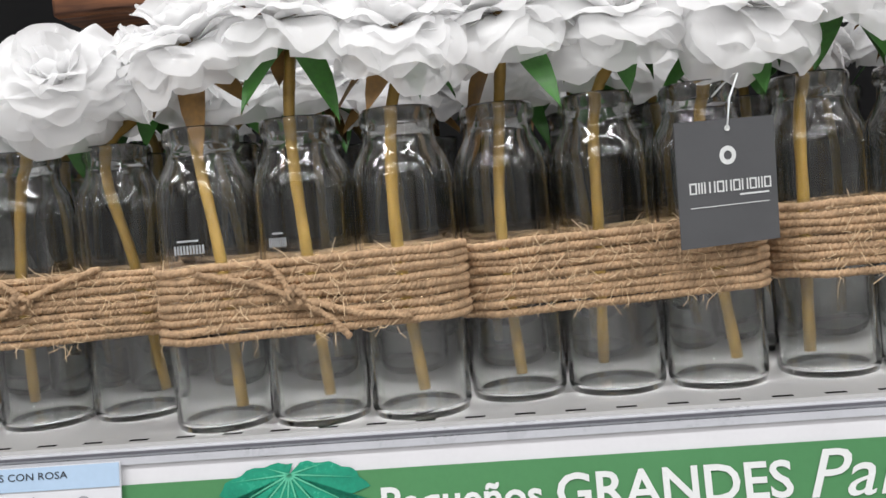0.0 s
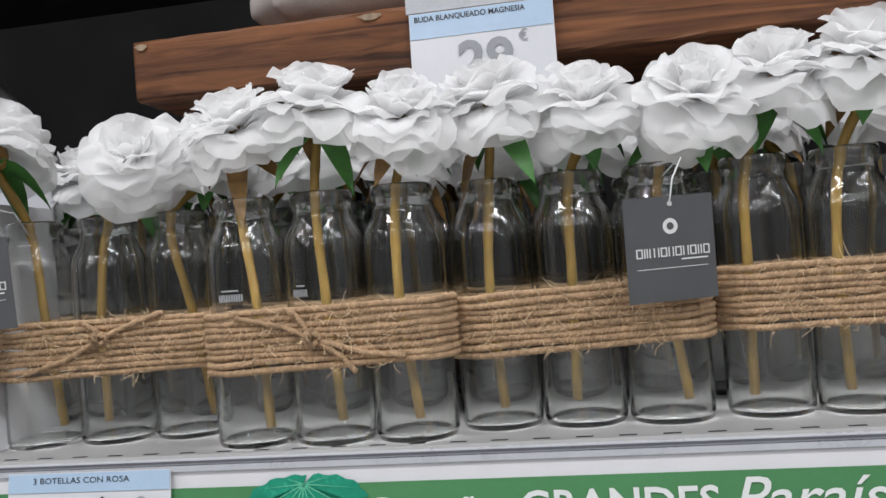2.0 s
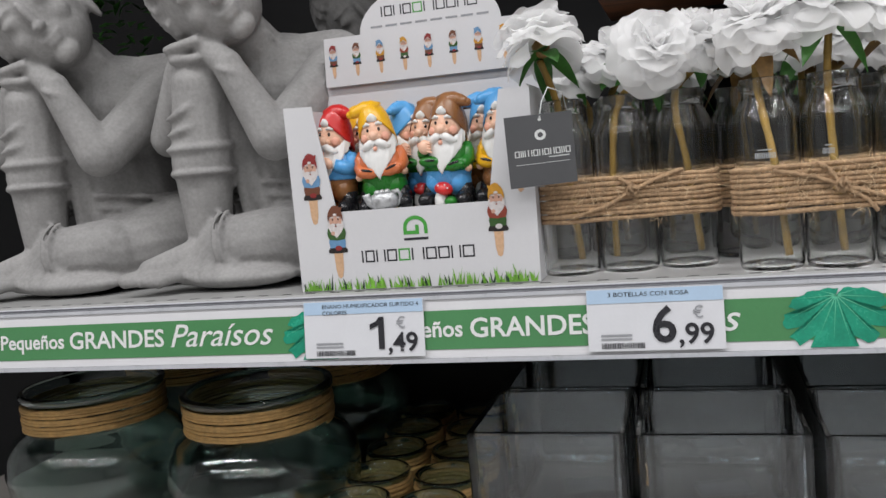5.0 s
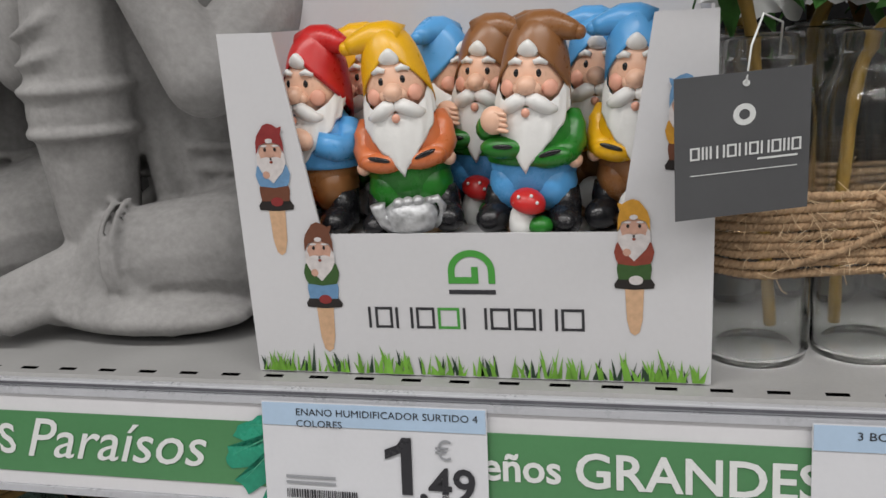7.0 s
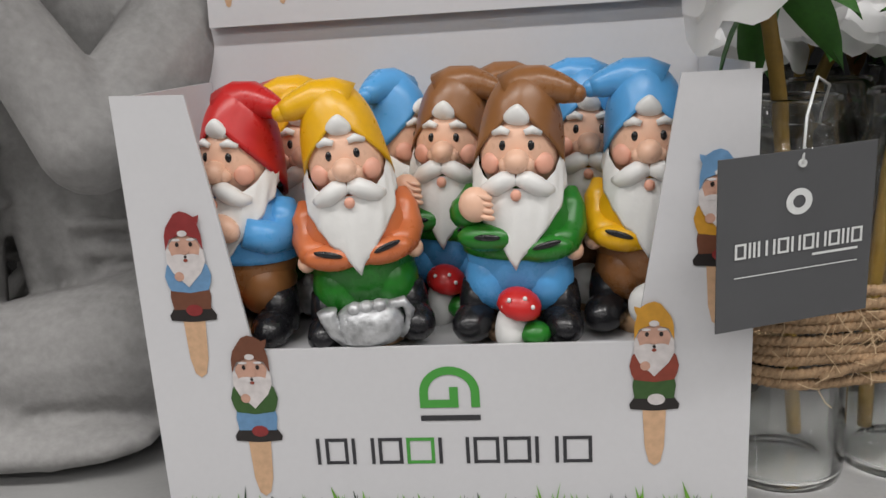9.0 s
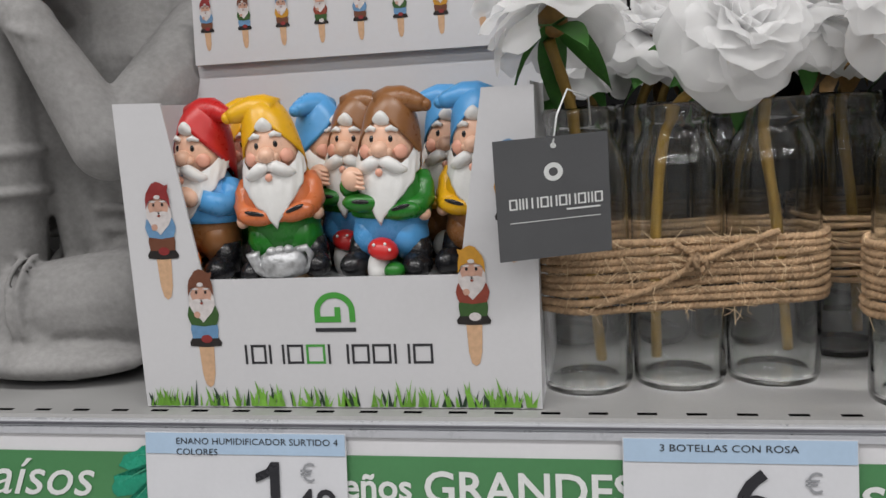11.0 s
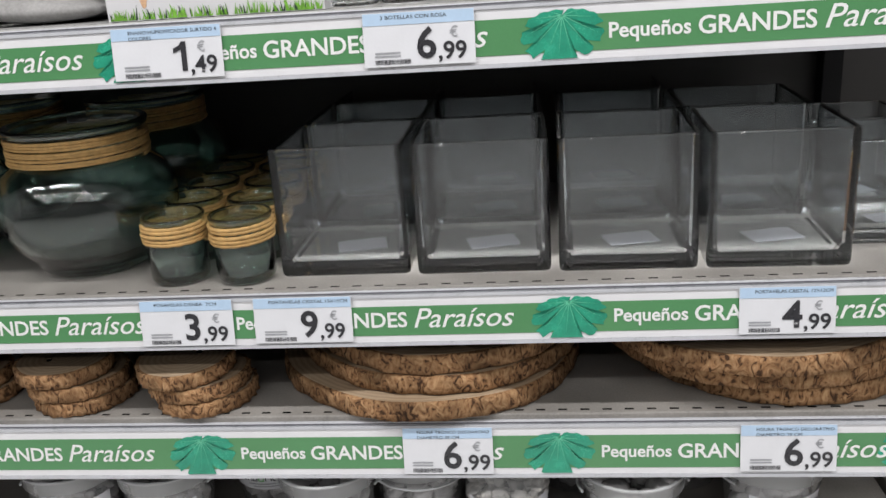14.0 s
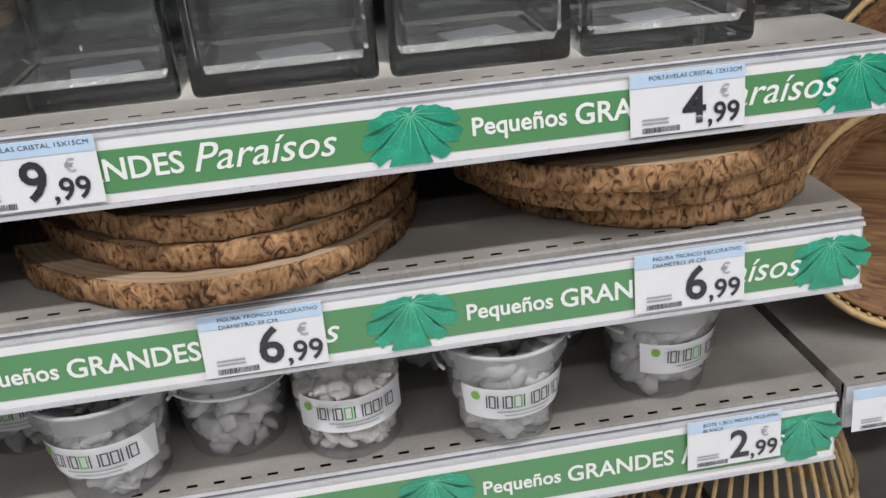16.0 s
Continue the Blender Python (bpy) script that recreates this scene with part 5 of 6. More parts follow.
def twine_band(parent, half, z0, z1, strands, seed, tilt=0.0, fine=True):
    rnd = random.Random(seed)
    loop = stadium(half, 0.0257)
    for k in range(strands):
        zz = z0 + (z1 - z0) * (k + 0.5) / strands
        bulge = rnd.uniform(0.0016, 0.0026)
        pts = []
        for i, (x, y) in enumerate(loop):
            r = Vector((x - max(-half, min(half, x)), y))
            nrm = r.normalized()
            pts.append((x + nrm.x * bulge, y + nrm.y * bulge, zz + tilt * x + 0.0006 * math.sin(x * 38 + k * 1.9) + 0.0003 * math.sin(i * 0.6 + k)))
        part("twine_strand", rope(bmesh.new(), dense(pts, 0.0009), 0.00212, seed * 50 + k) if fine else tube(dense(pts, 0.006), 0.0017, 5, True), M_TWINE, parent, smooth=True)
    if not fine:
        return
    fuzz = bmesh.new()
    for k in range(230):
        x, y = loop[rnd.randrange(len(loop))]
        if rnd.random() < 0.75:
            x, y = rnd.uniform(-half, half), -0.0257
        nrm = Vector((x - max(-half, min(half, x)), y)).normalized()
        p = Vector((x + nrm.x * 0.0035, y + nrm.y * 0.0035, rnd.uniform(z0 - 0.001, z1 + 0.001) + tilt * x))
        d = Vector((rnd.uniform(-1, 1), rnd.uniform(-0.6, 0.1) , rnd.uniform(-1, 1))).normalized() * rnd.uniform(0.003, 0.011)
        bend = Vector((rnd.uniform(-1, 1), rnd.uniform(-1, 0), rnd.uniform(-1, 1))) * 0.0015
        tube([p, p + d * 0.5 + bend, p + d], 0.0002, 3, False, fuzz)
    tagged(part("twine_fuzz", fuzz, M_WISP, parent), kind="stuff")


def knot(parent, x, z, seed, ends):
    """A tied knot with loose cord ends on the front of a band."""
    bm = bmesh.new()
    y = -0.0315
    ring = [(x + 0.0042 * math.cos(a), y - 0.0012 + 0.001 * math.cos(2 * a), z + 0.0034 * math.sin(a)) for a in (6.283 * i / 14 for i in range(14))]
    rope(bm, ring, 0.0024, seed)
    ring = [(x + 0.001 * math.cos(a), y - 0.0016 + 0.0034 * math.cos(a), z + 0.0045 * math.sin(a)) for a in (6.283 * i / 12 for i in range(12))]
    rope(bm, ring, 0.0023, seed + 1)
    for e in ends:
        pts = dense([(x, y, z)] + [(a, y + 0.0008 + 0.0006 * i, b) for i, (a, b) in enumerate(e)], 0.0018, False)
        rope(bm, pts, 0.0021, seed + 2, closed=False)
    part("knot", bm, M_TWINE, parent, "tied twine knot with loose ends", smooth=True)


def hang_tag(parent, x, y, z, turn, lean, tip, wide=1.04):
    """A grey card tag on a thin cord; the maker's mark is a plain ring and bars."""
    tag = part("hang_tag", box_bm(-0.0275, 0.0275, -0.0003, 0.0003, -0.061, 0.0, 0.0), M_TAGGREY, parent, "dark grey card tag with pale print", at=pose(x, y, z, lean, tip, turn) @ Matrix.Diagonal((wide, 1, 0.98, 1)))
    neck = round(x / 0.0522) * 0.0522
    neck = max(-0.0522, min(0.0522, neck))
    top = Vector((neck + 0.004, -0.016, 0.1465))
    loop = [Vector((x + 0.001, y - 0.0006, z - 0.0045)), Vector((x + 0.004, y + 0.004, z + 0.010)), Vector((x + 0.010, y + 0.010, z + 0.022)), (Vector((x + 0.012, y + 0.014, z + 0.020)) + top) / 2 + Vector((0.004, 0, 0.006)), top]
    part("tag_cord", tube(loop, 0.0005, 6), M_INK_W, parent, "thin white tag cord", smooth=True)
    g = bmesh.new()
    for i in range(24):
        a, b = 6.283 * i / 24, 6.283 * (i + 1) / 24
        poly(g, ((0.0005 + 0.0022 * math.cos(a), -0.0175 + 0.0022 * math.sin(a)), (0.0005 + 0.0046 * math.cos(a), -0.0175 + 0.0046 * math.sin(a)), (0.0005 + 0.0046 * math.cos(b), -0.0175 + 0.0046 * math.sin(b)), (0.0005 + 0.0022 * math.cos(b), -0.0175 + 0.0022 * math.sin(b))))
    lx = -0.0215
    for i, w in enumerate((4, 2.4, 6.2, 4, 3.4, 4, 3.6, 4, 2.6, 4)):
        w *= 0.001
        top, low = -0.0295, -0.0350
        t = 0.00085
        strokes = {"l": (lx, lx + t, low, top), "t": (lx, lx + w, -0.0303, -0.0295), "r": (lx + w - t, lx + w, low, top), "b": (lx, lx + w, -0.0350, -0.0342), "m": (lx + w / 2 - t / 2, lx + w / 2 + t / 2, low, top)}
        rects = [strokes[q] for q in ("ltrb", "lr", "lrm", "ltrb", "lr", "ltrb", "lr", "ltrb", "lr", "ltrb")[i]]
        for k, (a, b, c, d) in enumerate(rects):
            poly(g, ((a, c), (b, c), (b, d), (a, d)), -0.00002 * k)
        lx += w + 0.0008
    poly(g, ((0.006, -0.0375), (0.0225, -0.0375), (0.0225, -0.0366), (0.006, -0.0366)))
    poly(g, ((-0.0215, -0.0418), (0.0225, -0.0418), (0.0225, -0.0414), (-0.0215, -0.0414)))
    part("tag_print", g, M_INK_W, tag, at=pose(0, -0.0006, 0))
    part("eyelet", lathe([(0, 0.0004), (0.0014, 0.0004), (0.0014, -0.0004), (0, -0.0004)], 12), M_INK_W, tag, at=pose(0.001, -0.0006, -0.0045, 90))
    return tag


def bottle_set(x, y, turn, seed, flowers, knot_at=None, tag=None, strands=9, band=(0.047, 0.0855), tilt=0.0, pitch=0.0522, label="", front=True):
    """Three bottles side by side, tied with jute twine, each with one white artificial flower."""
    ob = thing("bottle_set", pose(x, y, LEVELS["a"] + 0.0005, 0, 0, turn), label or "three clear glass bottles tied with jute twine, holding white artificial roses", "bottle set", "tied bottle sets")
    rnd = random.Random(seed)
    for i in range(3):
        bx = (i - 1) * pitch
        part("bottle", bottle_me, None, ob, at=pose(bx, 0, 0, 0, 0, rnd.uniform(0, 360))).visible_shadow = not front
        dx, dy, hz, tiltx, tilty = flowers[i]
        hz += 0.006
        tiltx = tiltx - 10 if tiltx < 50 else tiltx
        foot = Vector((bx + rnd.uniform(-0.012, 0.014), rnd.uniform(-0.012, 0.012), 0.0105))
        lip = Vector((bx + rnd.uniform(-0.006, 0.006), rnd.uniform(-0.004, 0.006), 0.150))
        top = Vector((bx + dx, dy, hz - 0.022))
        mid = foot.lerp(lip, 0.55) + Vector((rnd.uniform(-0.005, 0.005), 0, 0))
        way = [foot * 2 - mid, foot, mid, lip, top, top * 2 - lip]
        pts = []
        for q in range(1, 4):
            p0, p1, p2, p3 = way[q - 1:q + 3]
            for k in range(6 if q < 3 else 7):
                t = k / 6
                pts.append(0.5 * (2 * p1 + (p2 - p0) * t + (2 * p0 - 5 * p1 + 4 * p2 - p3) * t * t + (3 * p1 - p0 - 3 * p2 + p3) * t ** 3))
        part("stem", tube(pts, 0.0031, 10, taper=[1 + 0.06 * math.sin(2.2 * k) for k in range(19)]), M_STEM, ob, "ochre plastic stem", smooth=True)
        head = part("flower_head", FLOWERS[(seed + i) % 4], None, ob, "white fabric rose", at=pose(bx + dx, dy, hz, tiltx, tilty, 0) @ pose(0, 0, 0, 0, 0, rnd.uniform(0, 360)) @ Matrix.Diagonal((rnd.uniform(0.86, 0.96),) * 3 + (1,)))
        part("calyx", SEPALS[(seed + 2 * i) % 4], None, head, "green and brown leaves")
    twine_band(ob, pitch, band[0], band[1], strands, seed, tilt, front)
    if knot_at:
        knot(ob, knot_at[0], knot_at[1], seed, knot_at[2])
    if tag:
        hang_tag(ob, *tag)
    return ob


# front row, and the rows behind it
bottle_set(-0.0735, 0.0700, 9, 1, [(-0.016, -0.014, 0.207, -6, -10), (0.030, -0.02, 0.188, 58, 6), (0.022, 0.01, 0.196, 28, 10)],
           knot_at=(0.002, 0.072, [((0.022, 0.080), (0.045, 0.087)), ((-0.02, 0.060), (-0.05, 0.052)), ((0.000, 0.078), (-0.008, 0.083))]), tag=(-0.0735, -0.0560, 0.1430, 9, 4, -2))
bottle_set(0.0955, 0.0355, -1, 2, [(-0.004, 0.002, 0.199, 34, -10), (-0.001, 0.004, 0.208, 26, 4), (0.006, -0.004, 0.194, 36, 6)],
           knot_at=(-0.001, 0.066, [((0.016, 0.055), (0.024, 0.045)), ((-0.02, 0.074), (-0.05, 0.081)), ((-0.010, 0.080), (-0.018, 0.085)), ((0.03, 0.056), (0.055, 0.053))]), tilt=0.02)
bottle_set(0.2500, 0.0580, -2, 3, [(0.006, -0.004, 0.202, 28, -10), (0.014, -0.004, 0.194, 38, 4), (0.026, -0.010, 0.190, 46, 8)], tag=(0.0570, -0.0400, 0.1330, 22, 3, -1, 0.98), tilt=0.03)
bottle_set(0.4130, 0.0610, -3, 4, [(0.018, 0.0, 0.202, 30, 4), (0.018, 0.0, 0.206, 24, 10), (0.012, 0.0, 0.202, 28, 6)], band=(0.052, 0.090), tilt=0.0)
for k, (bx, by) in enumerate(((-0.085, 0.145), (0.080, 0.130), (0.245, 0.140), (0.400, 0.150), (-0.070, 0.235), (0.095, 0.225), (0.255, 0.235))):
    rnd = random.Random(k)
    bottle_set(bx, by, rnd.uniform(-3, 3), 5 + k, [(rnd.uniform(-0.014, 0.014), rnd.uniform(-0.01, 0.01), rnd.uniform(0.188, 0.200), rnd.uniform(12, 36), rnd.uniform(-10, 10)) for _ in range(3)], strands=10, front=False)
M_CODE = material("faint_white_print", (0.30, 0.31, 0.32), 0.4)
# small white print on the glass of two bottles
for px, py, w in ((0.0325, 0.0135, 0.016), (0.082, 0.0105, 0.009)):
    pr = bmesh.new()
    for k in range(10):
        poly(pr, ((k * w / 10, 0), (k * w / 10 + w / 15, 0), (k * w / 10 + w / 15, 0.0045), (k * w / 10, 0.0045)))
    poly(pr, ((0.002, 0.0062), (w * 0.8, 0.0062), (w * 0.8, 0.0072), (0.002, 0.0072)))
    tagged(part("printed_code", pr, M_CODE, at=pose(px, py, 1.2965)), "small white printed code on a glass bottle", "label print")

# ---------------------------------------------------------------- statues
def sculpt(name, build, m, mat, label, voxel=0.005, category="statue"):
    """One plain mesh fused from rounded masses."""
    bm = bmesh.new()
    build(bm)
    me = bpy.data.meshes.new(name)
    bm.to_mesh(me)
    bm.free()
    ob = new(name, me)
    r = ob.modifiers.new("fuse", "REMESH")
    r.mode, r.voxel_size = "VOXEL", voxel
    s = ob.modifiers.new("soften", "SMOOTH")
    s.factor, s.iterations = 0.5, 3
    bpy.context.view_layer.update()
    out = bpy.data.meshes.new_from_object(ob.evaluated_get(bpy.context.evaluated_depsgraph_get()))
    ob.modifiers.clear()
    ob.data = out
    for p in out.polygons:
        p.use_smooth = True
    out.materials.clear()
    out.materials.append(mat)
    ob.matrix_basis = m
    return tagged(ob, label, category)


def limb(bm, a, b, r0, r1, n=7):
    a, b = Vector(a), Vector(b)
    tube([a.lerp(b, i / (n - 1)) for i in range(n)], 1.0, 14, False, bm, taper=[r0 + (r1 - r0) * i / (n - 1) for i in range(n)])
    blob(bm, a, (r0,) * 3, seg=14, rings=8)
    blob(bm, b, (r1,) * 3, seg=14, rings=8)


def seated_figure(bm):
    """A seated resting statue: one knee raised, head laid on the hands that rest on it."""
    # plinth, lap and trunk
    blob(bm, (0.030, 0.085, 0.012), (0.112, 0.095, 0.013))
    blob(bm, (0.045, 0.100, 0.045), (0.105, 0.075, 0.048))
    limb(bm, (0.030, 0.105, 0.060), (0.020, 0.105, 0.150), 0.070, 0.060)
    limb(bm, (0.020, 0.105, 0.150), (0.034, 0.102, 0.205), 0.060, 0.062)
    limb(bm, (-0.035, 0.105, 0.232), (0.096, 0.100, 0.230), 0.030, 0.033)
    for zz in (0.088, 0.102):
        tube([(0.026 + 0.073 * math.cos(a), 0.104 + 0.070 * math.sin(a), zz + 0.003 * math.sin(3 * a)) for a in (6.283 * i / 40 for i in range(40))], 0.0036, 8, True, bm)
    # raised leg: foot, shin and knee
    limb(bm, (-0.034, 0.020, 0.060), (-0.030, 0.014, 0.130), 0.0245, 0.0310)
    limb(bm, (-0.030, 0.014, 0.130), (-0.022, 0.012, 0.200), 0.0325, 0.0300)
    blob(bm, (-0.022, 0.012, 0.210), (0.0295, 0.031, 0.028))
    limb(bm, (-0.024, 0.014, 0.200), (0.010, 0.110, 0.075), 0.028, 0.046)
    limb(bm, (-0.036, 0.028, 0.050), (-0.040, 0.010, 0.034), 0.0225, 0.0215)
    limb(bm, (-0.040, 0.012, 0.032), (-0.082, -0.022, 0.021), 0.0225, 0.0150)
    for k in range(5):
        limb(bm, (-0.082 + 0.0085 * k, -0.022 - 0.0015 * k, 0.021 - 0.0008 * k), (-0.100 + 0.0092 * k, -0.044 + 0.001 * abs(k - 1), 0.016 - 0.0008 * k), 0.0072, 0.0062 if k else 0.0078)
    # rolled trouser hem on the shin, and slack folds above it
    for zz, rr, sag in ((0.120, 0.0325, 0.000), (0.146, 0.0340, 0.001)):
        tube([(-0.029 + rr * math.cos(a), 0.014 + rr * math.sin(a), zz + sag * math.sin(a)) for a in (6.283 * i / 28 for i in range(28))], 0.0030, 8, True, bm)
    for zz, x1, z1 in ((0.160, 0.004, 0.178), (0.176, 0.006, 0.208)):
        tube([(-0.058 + (x1 + 0.060) * q, -0.004 - 0.018 * math.sin(math.pi * q) + 0.016 * q * q, zz + (z1 - zz) * q * q) for q in (i / 10 for i in range(11))], 1.0, 8, False, bm, taper=[0.0012 + 0.0026 * math.sin(math.pi * i / 10) for i in range(11)])
    # cloth that falls behind the shin
    for k in range(4):
        limb(bm, (-0.004 + 0.009 * k, 0.036 + 0.006 * k, 0.165 - 0.012 * k), (0.010 + 0.020 * k, 0.032 + 0.005 * k, 0.068), 0.008, 0.009)
    # folded leg and its hem
    limb(bm, (0.052, 0.022, 0.044), (0.010, 0.010, 0.042), 0.0360, 0.0330)
    limb(bm, (0.052, 0.030, 0.044), (0.105, 0.075, 0.050), 0.0370, 0.0500)
    for off in (0.0, 0.008):
        tube([(-0.006 + off - 0.010 * math.sin(a) * 0.4, 0.012 - 0.038 * math.cos(a), 0.042 + 0.037 * math.sin(a)) for a in (-0.9 + 2.3 * i / 16 for i in range(17))], 0.0023, 8, False, bm)
    for k in range(6):
        top = Vector((-0.014 + 0.003 * k, 0.002 - 0.004 * k, 0.070 - 0.007 * k))
        low = Vector((-0.052 + 0.0175 * k, -0.022 - 0.006 * math.sin(0.6 * k), 0.010))
        mid = top.lerp(low, 0.55) + Vector((-0.004, 0.004, -0.004))
        tube([top, top.lerp(mid, 0.5), mid, mid.lerp(low, 0.5) + Vector((0, -0.003, 0)), low], 1.0, 10, False, bm, taper=[0.007, 0.0075, 0.0075, 0.0085, 0.0095])
    blob(bm, (0.010, -0.008, 0.012), (0.068, 0.030, 0.012))
    blob(bm, (-0.020, 0.010, 0.030), (0.022, 0.020, 0.026))
    # arms
    limb(bm, (0.104, 0.096, 0.228), (0.064, 0.006, 0.150), 0.0310, 0.0240)
    limb(bm, (0.061, 0.000, 0.148), (0.022, -0.006, 0.222), 0.0235, 0.0155)
    limb(bm, (-0.038, 0.105, 0.228), (-0.082, 0.040, 0.160), 0.0280, 0.0210)
    limb(bm, (-0.082, 0.038, 0.160), (-0.046, 0.014, 0.228), 0.0200, 0.0140)
    # hands laid over each other on the knee, bracelet
    limb(bm, (0.022, -0.006, 0.224), (-0.004, -0.004, 0.247), 0.0155, 0.0125)
    limb(bm, (-0.046, 0.014, 0.228), (-0.018, 0.000, 0.240), 0.0135, 0.0110)
    for k in range(4):
        limb(bm, (-0.004 - 0.002 * k, -0.018 + 0.007 * k, 0.2500), (-0.040 + 0.001 * k, -0.014 + 0.007 * k, 0.2475 - 0.003 * (k == 0)), 0.0056, 0.0048)
        limb(bm, (-0.036, -0.012 + 0.006 * k, 0.2340), (-0.008, -0.017 + 0.005 * k, 0.2330), 0.0052, 0.0046)
    tube([(0.0255 + 0.0168 * math.cos(a) * 0.9, -0.0065 + 0.0165 * math.sin(a), 0.2170 - 0.0060 * math.cos(a)) for a in (6.283 * i / 20 for i in range(20))], 0.0024, 8, True, bm)
    # draped edge of the robe across the chest
    tube([(0.040 + 0.030 * q, 0.055 + 0.020 * q, 0.262 - 0.040 * q - 0.020 * q * q) for q in (i / 8 for i in range(9))], 0.0022, 8, False, bm)
    # neck and head
    limb(bm, (0.018, 0.085, 0.235), (-0.002, 0.045, 0.275), 0.034, 0.032)
    tilt = Euler((0.10, -0.70, 0.40))
    m = Matrix.Translation((-0.008, 0.018, 0.304)) @ tilt.to_matrix().to_4x4() @ Matrix.Diagonal((1.06, 1.06, 1.06, 1))

    def lump(c, r):
        blob(bm, m @ Vector(c), [q * 1.06 for q in r], rot=tilt, seg=18, rings=12)
    lump((0, 0, 0), (0.047, 0.051, 0.060))
    lump((0, -0.012, -0.026), (0.038, 0.038, 0.034))
    lump((0, -0.051, -0.004), (0.0050, 0.0080, 0.0180))
    lump((0, -0.055, -0.018), (0.0080, 0.0068, 0.0052))
    for s in (-1, 1):
        lump((s * 0.0185, -0.0455, 0.0140), (0.0145, 0.0050, 0.0030))
        lump((s * 0.0185, -0.0440, 0.0035), (0.0115, 0.0064, 0.0056))
        lump((s * 0.0200, -0.0360, -0.0160), (0.0150, 0.0110, 0.0130))
        lump((s * 0.0480, 0.0020, -0.0140), (0.0055, 0.0110, 0.0290))
    lump((0, -0.0500, -0.0310), (0.0120, 0.0050, 0.0030))
    lump((0, -0.0485, -0.0372), (0.0095, 0.0052, 0.0034))
    lump((0, -0.0400, -0.0500), (0.0140, 0.0120, 0.0105))
    lump((0, -0.0500, 0.0290), (0.0030, 0.0030, 0.0030))
    for k in range(260):
        zz = 1 - 1.25 * (k + 0.5) / 260
        a = 2.399963 * k
        r = math.sqrt(max(0, 1 - zz * zz))
        c = Vector((0.0500 * r * math.cos(a), 0.004 + 0.0540 * r * math.sin(a), 0.004 + 0.0610 * zz))
        if c.y < -0.016 and c.z < 0.036 - 0.012 * abs(c.x) / 0.05:
            continue
        blob(bm, m @ c, (0.0058,) * 3, seg=8, rings=6)
    lump((0, 0.010, 0.064), (0.022, 0.022, 0.017))


STATUE = "grey cement statue of a seated resting figure on the shelf"
statue = sculpt("seated_statue", seated_figure, pose(-0.477, 0.080, LEVELS["a"] + 0.0015), M_STONE, STATUE, 0.0024)
copy_thing(statue, pose(-0.687, 0.084, LEVELS["a"] + 0.0015, 0, 0, 1.5))
copy_thing(statue, pose(-0.400, 0.325, LEVELS["a"] + 0.0015, 0, 0, -8))

# ---------------------------------------------------------------- wooden beam shelf above, with a pale statue base
beam = thing("wooden_beam", pose(0, 0, 0), "dark-stained chunky wooden beam with chipped edges", "beam")
bb = box_bm(-0.097, 0.62, 0.164, 0.34, 1.461, 1.511, 0.003)
bmesh.ops.subdivide_edges(bb, edges=[e for e in bb.edges if e.calc_length() > 0.3], cuts=40)
rnd = random.Random(8)
for v in bb.verts:
    v.co += Vector((0, rnd.uniform(-0.0008, 0.0008), rnd.uniform(-0.0007, 0.0007)))
part("plank", bb, M_BEAM, beam)
chips = bmesh.new()
for cx, cz, w in ((0.105, 1.506, 0.018), (0.258, 1.503, 0.016), (0.285, 1.5055, 0.020), (-0.088, 1.505, 0.010)):
    pts = [(cx + w * 0.5 * math.cos(a) * (1 + 0.3 * math.sin(3 * a)), cz + 0.0028 * math.sin(a)) for a in (6.283 * i / 9 for i in range(9))]
    poly(chips, pts)
part("chipped_spot", chips, M_CUTWOOD, beam, "bare chipped wood", at=pose(0, 0.1625, 0))
for px in (0.02, 0.56):
    part("post", box_bm(px - 0.02, px + 0.02, 0.30, 0.34, LEVELS["a"] + 0.001, 1.4605, 0.002), M_DARK, beam, "dark supporting post")


def pale_base(bm):
    blob(bm, (0.10, 0.02, 0.045), (0.20, 0.10, 0.05))
    blob(bm, (0.20, 0.03, 0.09), (0.12, 0.09, 0.09))
    blob(bm, (0.08, -0.03, 0.035), (0.14, 0.06, 0.035))
    blob(bm, (0.2, 0.04, 0.22), (0.09, 0.07, 0.10))
    limb(bm, (0.14, -0.05, 0.05), (0.28, -0.05, 0.05), 0.035, 0.035)


sculpt("whitewashed_statue", pale_base, pose(0.06, 0.262, 1.5125), M_PALE, "whitewashed seated statue on the wooden beam", 0.006)
holder = thing("hanging_price_tag", pose(0.137, 0.150, 1.429, -4), "price tag in a clear sleeve hanging before the wooden beam", "price tag", "price tags")
part("card", box_bm(0, 0.109, 0.0, 0.0007, 0, 0.072), M_PAPER, holder)
part("blue_header", box_bm(0.0005, 0.1085, -0.0005, -0.0001, 0.052, 0.0715), M_SKY, holder)
lettering("lettering", holder, 0.004, 0.0650, -0.0008, M_INK, "BUDA BLANQUEADO MAGNESIA", 0.006, width=0.084, weight=0.0001)
lettering("price", holder, 0.078, 0.017, -0.0008, M_INK_GREY, "29", 0.042, "RIGHT", weight=0.0012)
lettering("price", holder, 0.082, 0.042, -0.0008, M_INK_GREY, "€", 0.012)
part("sleeve_edge", box_bm(-0.002, 0.111, -0.0004, 0.0012, 0.0725, 0.088), M_RAIL, holder, "grey plastic sleeve edge")
part("clip", box_bm(0.048, 0.060, 0.0016, 0.0125, 0.070, 0.0875, 0.001), M_BLACK, holder)

# ---------------------------------------------------------------- below the lowest rail
E_Z = LEVELS["e"] + 0.0005


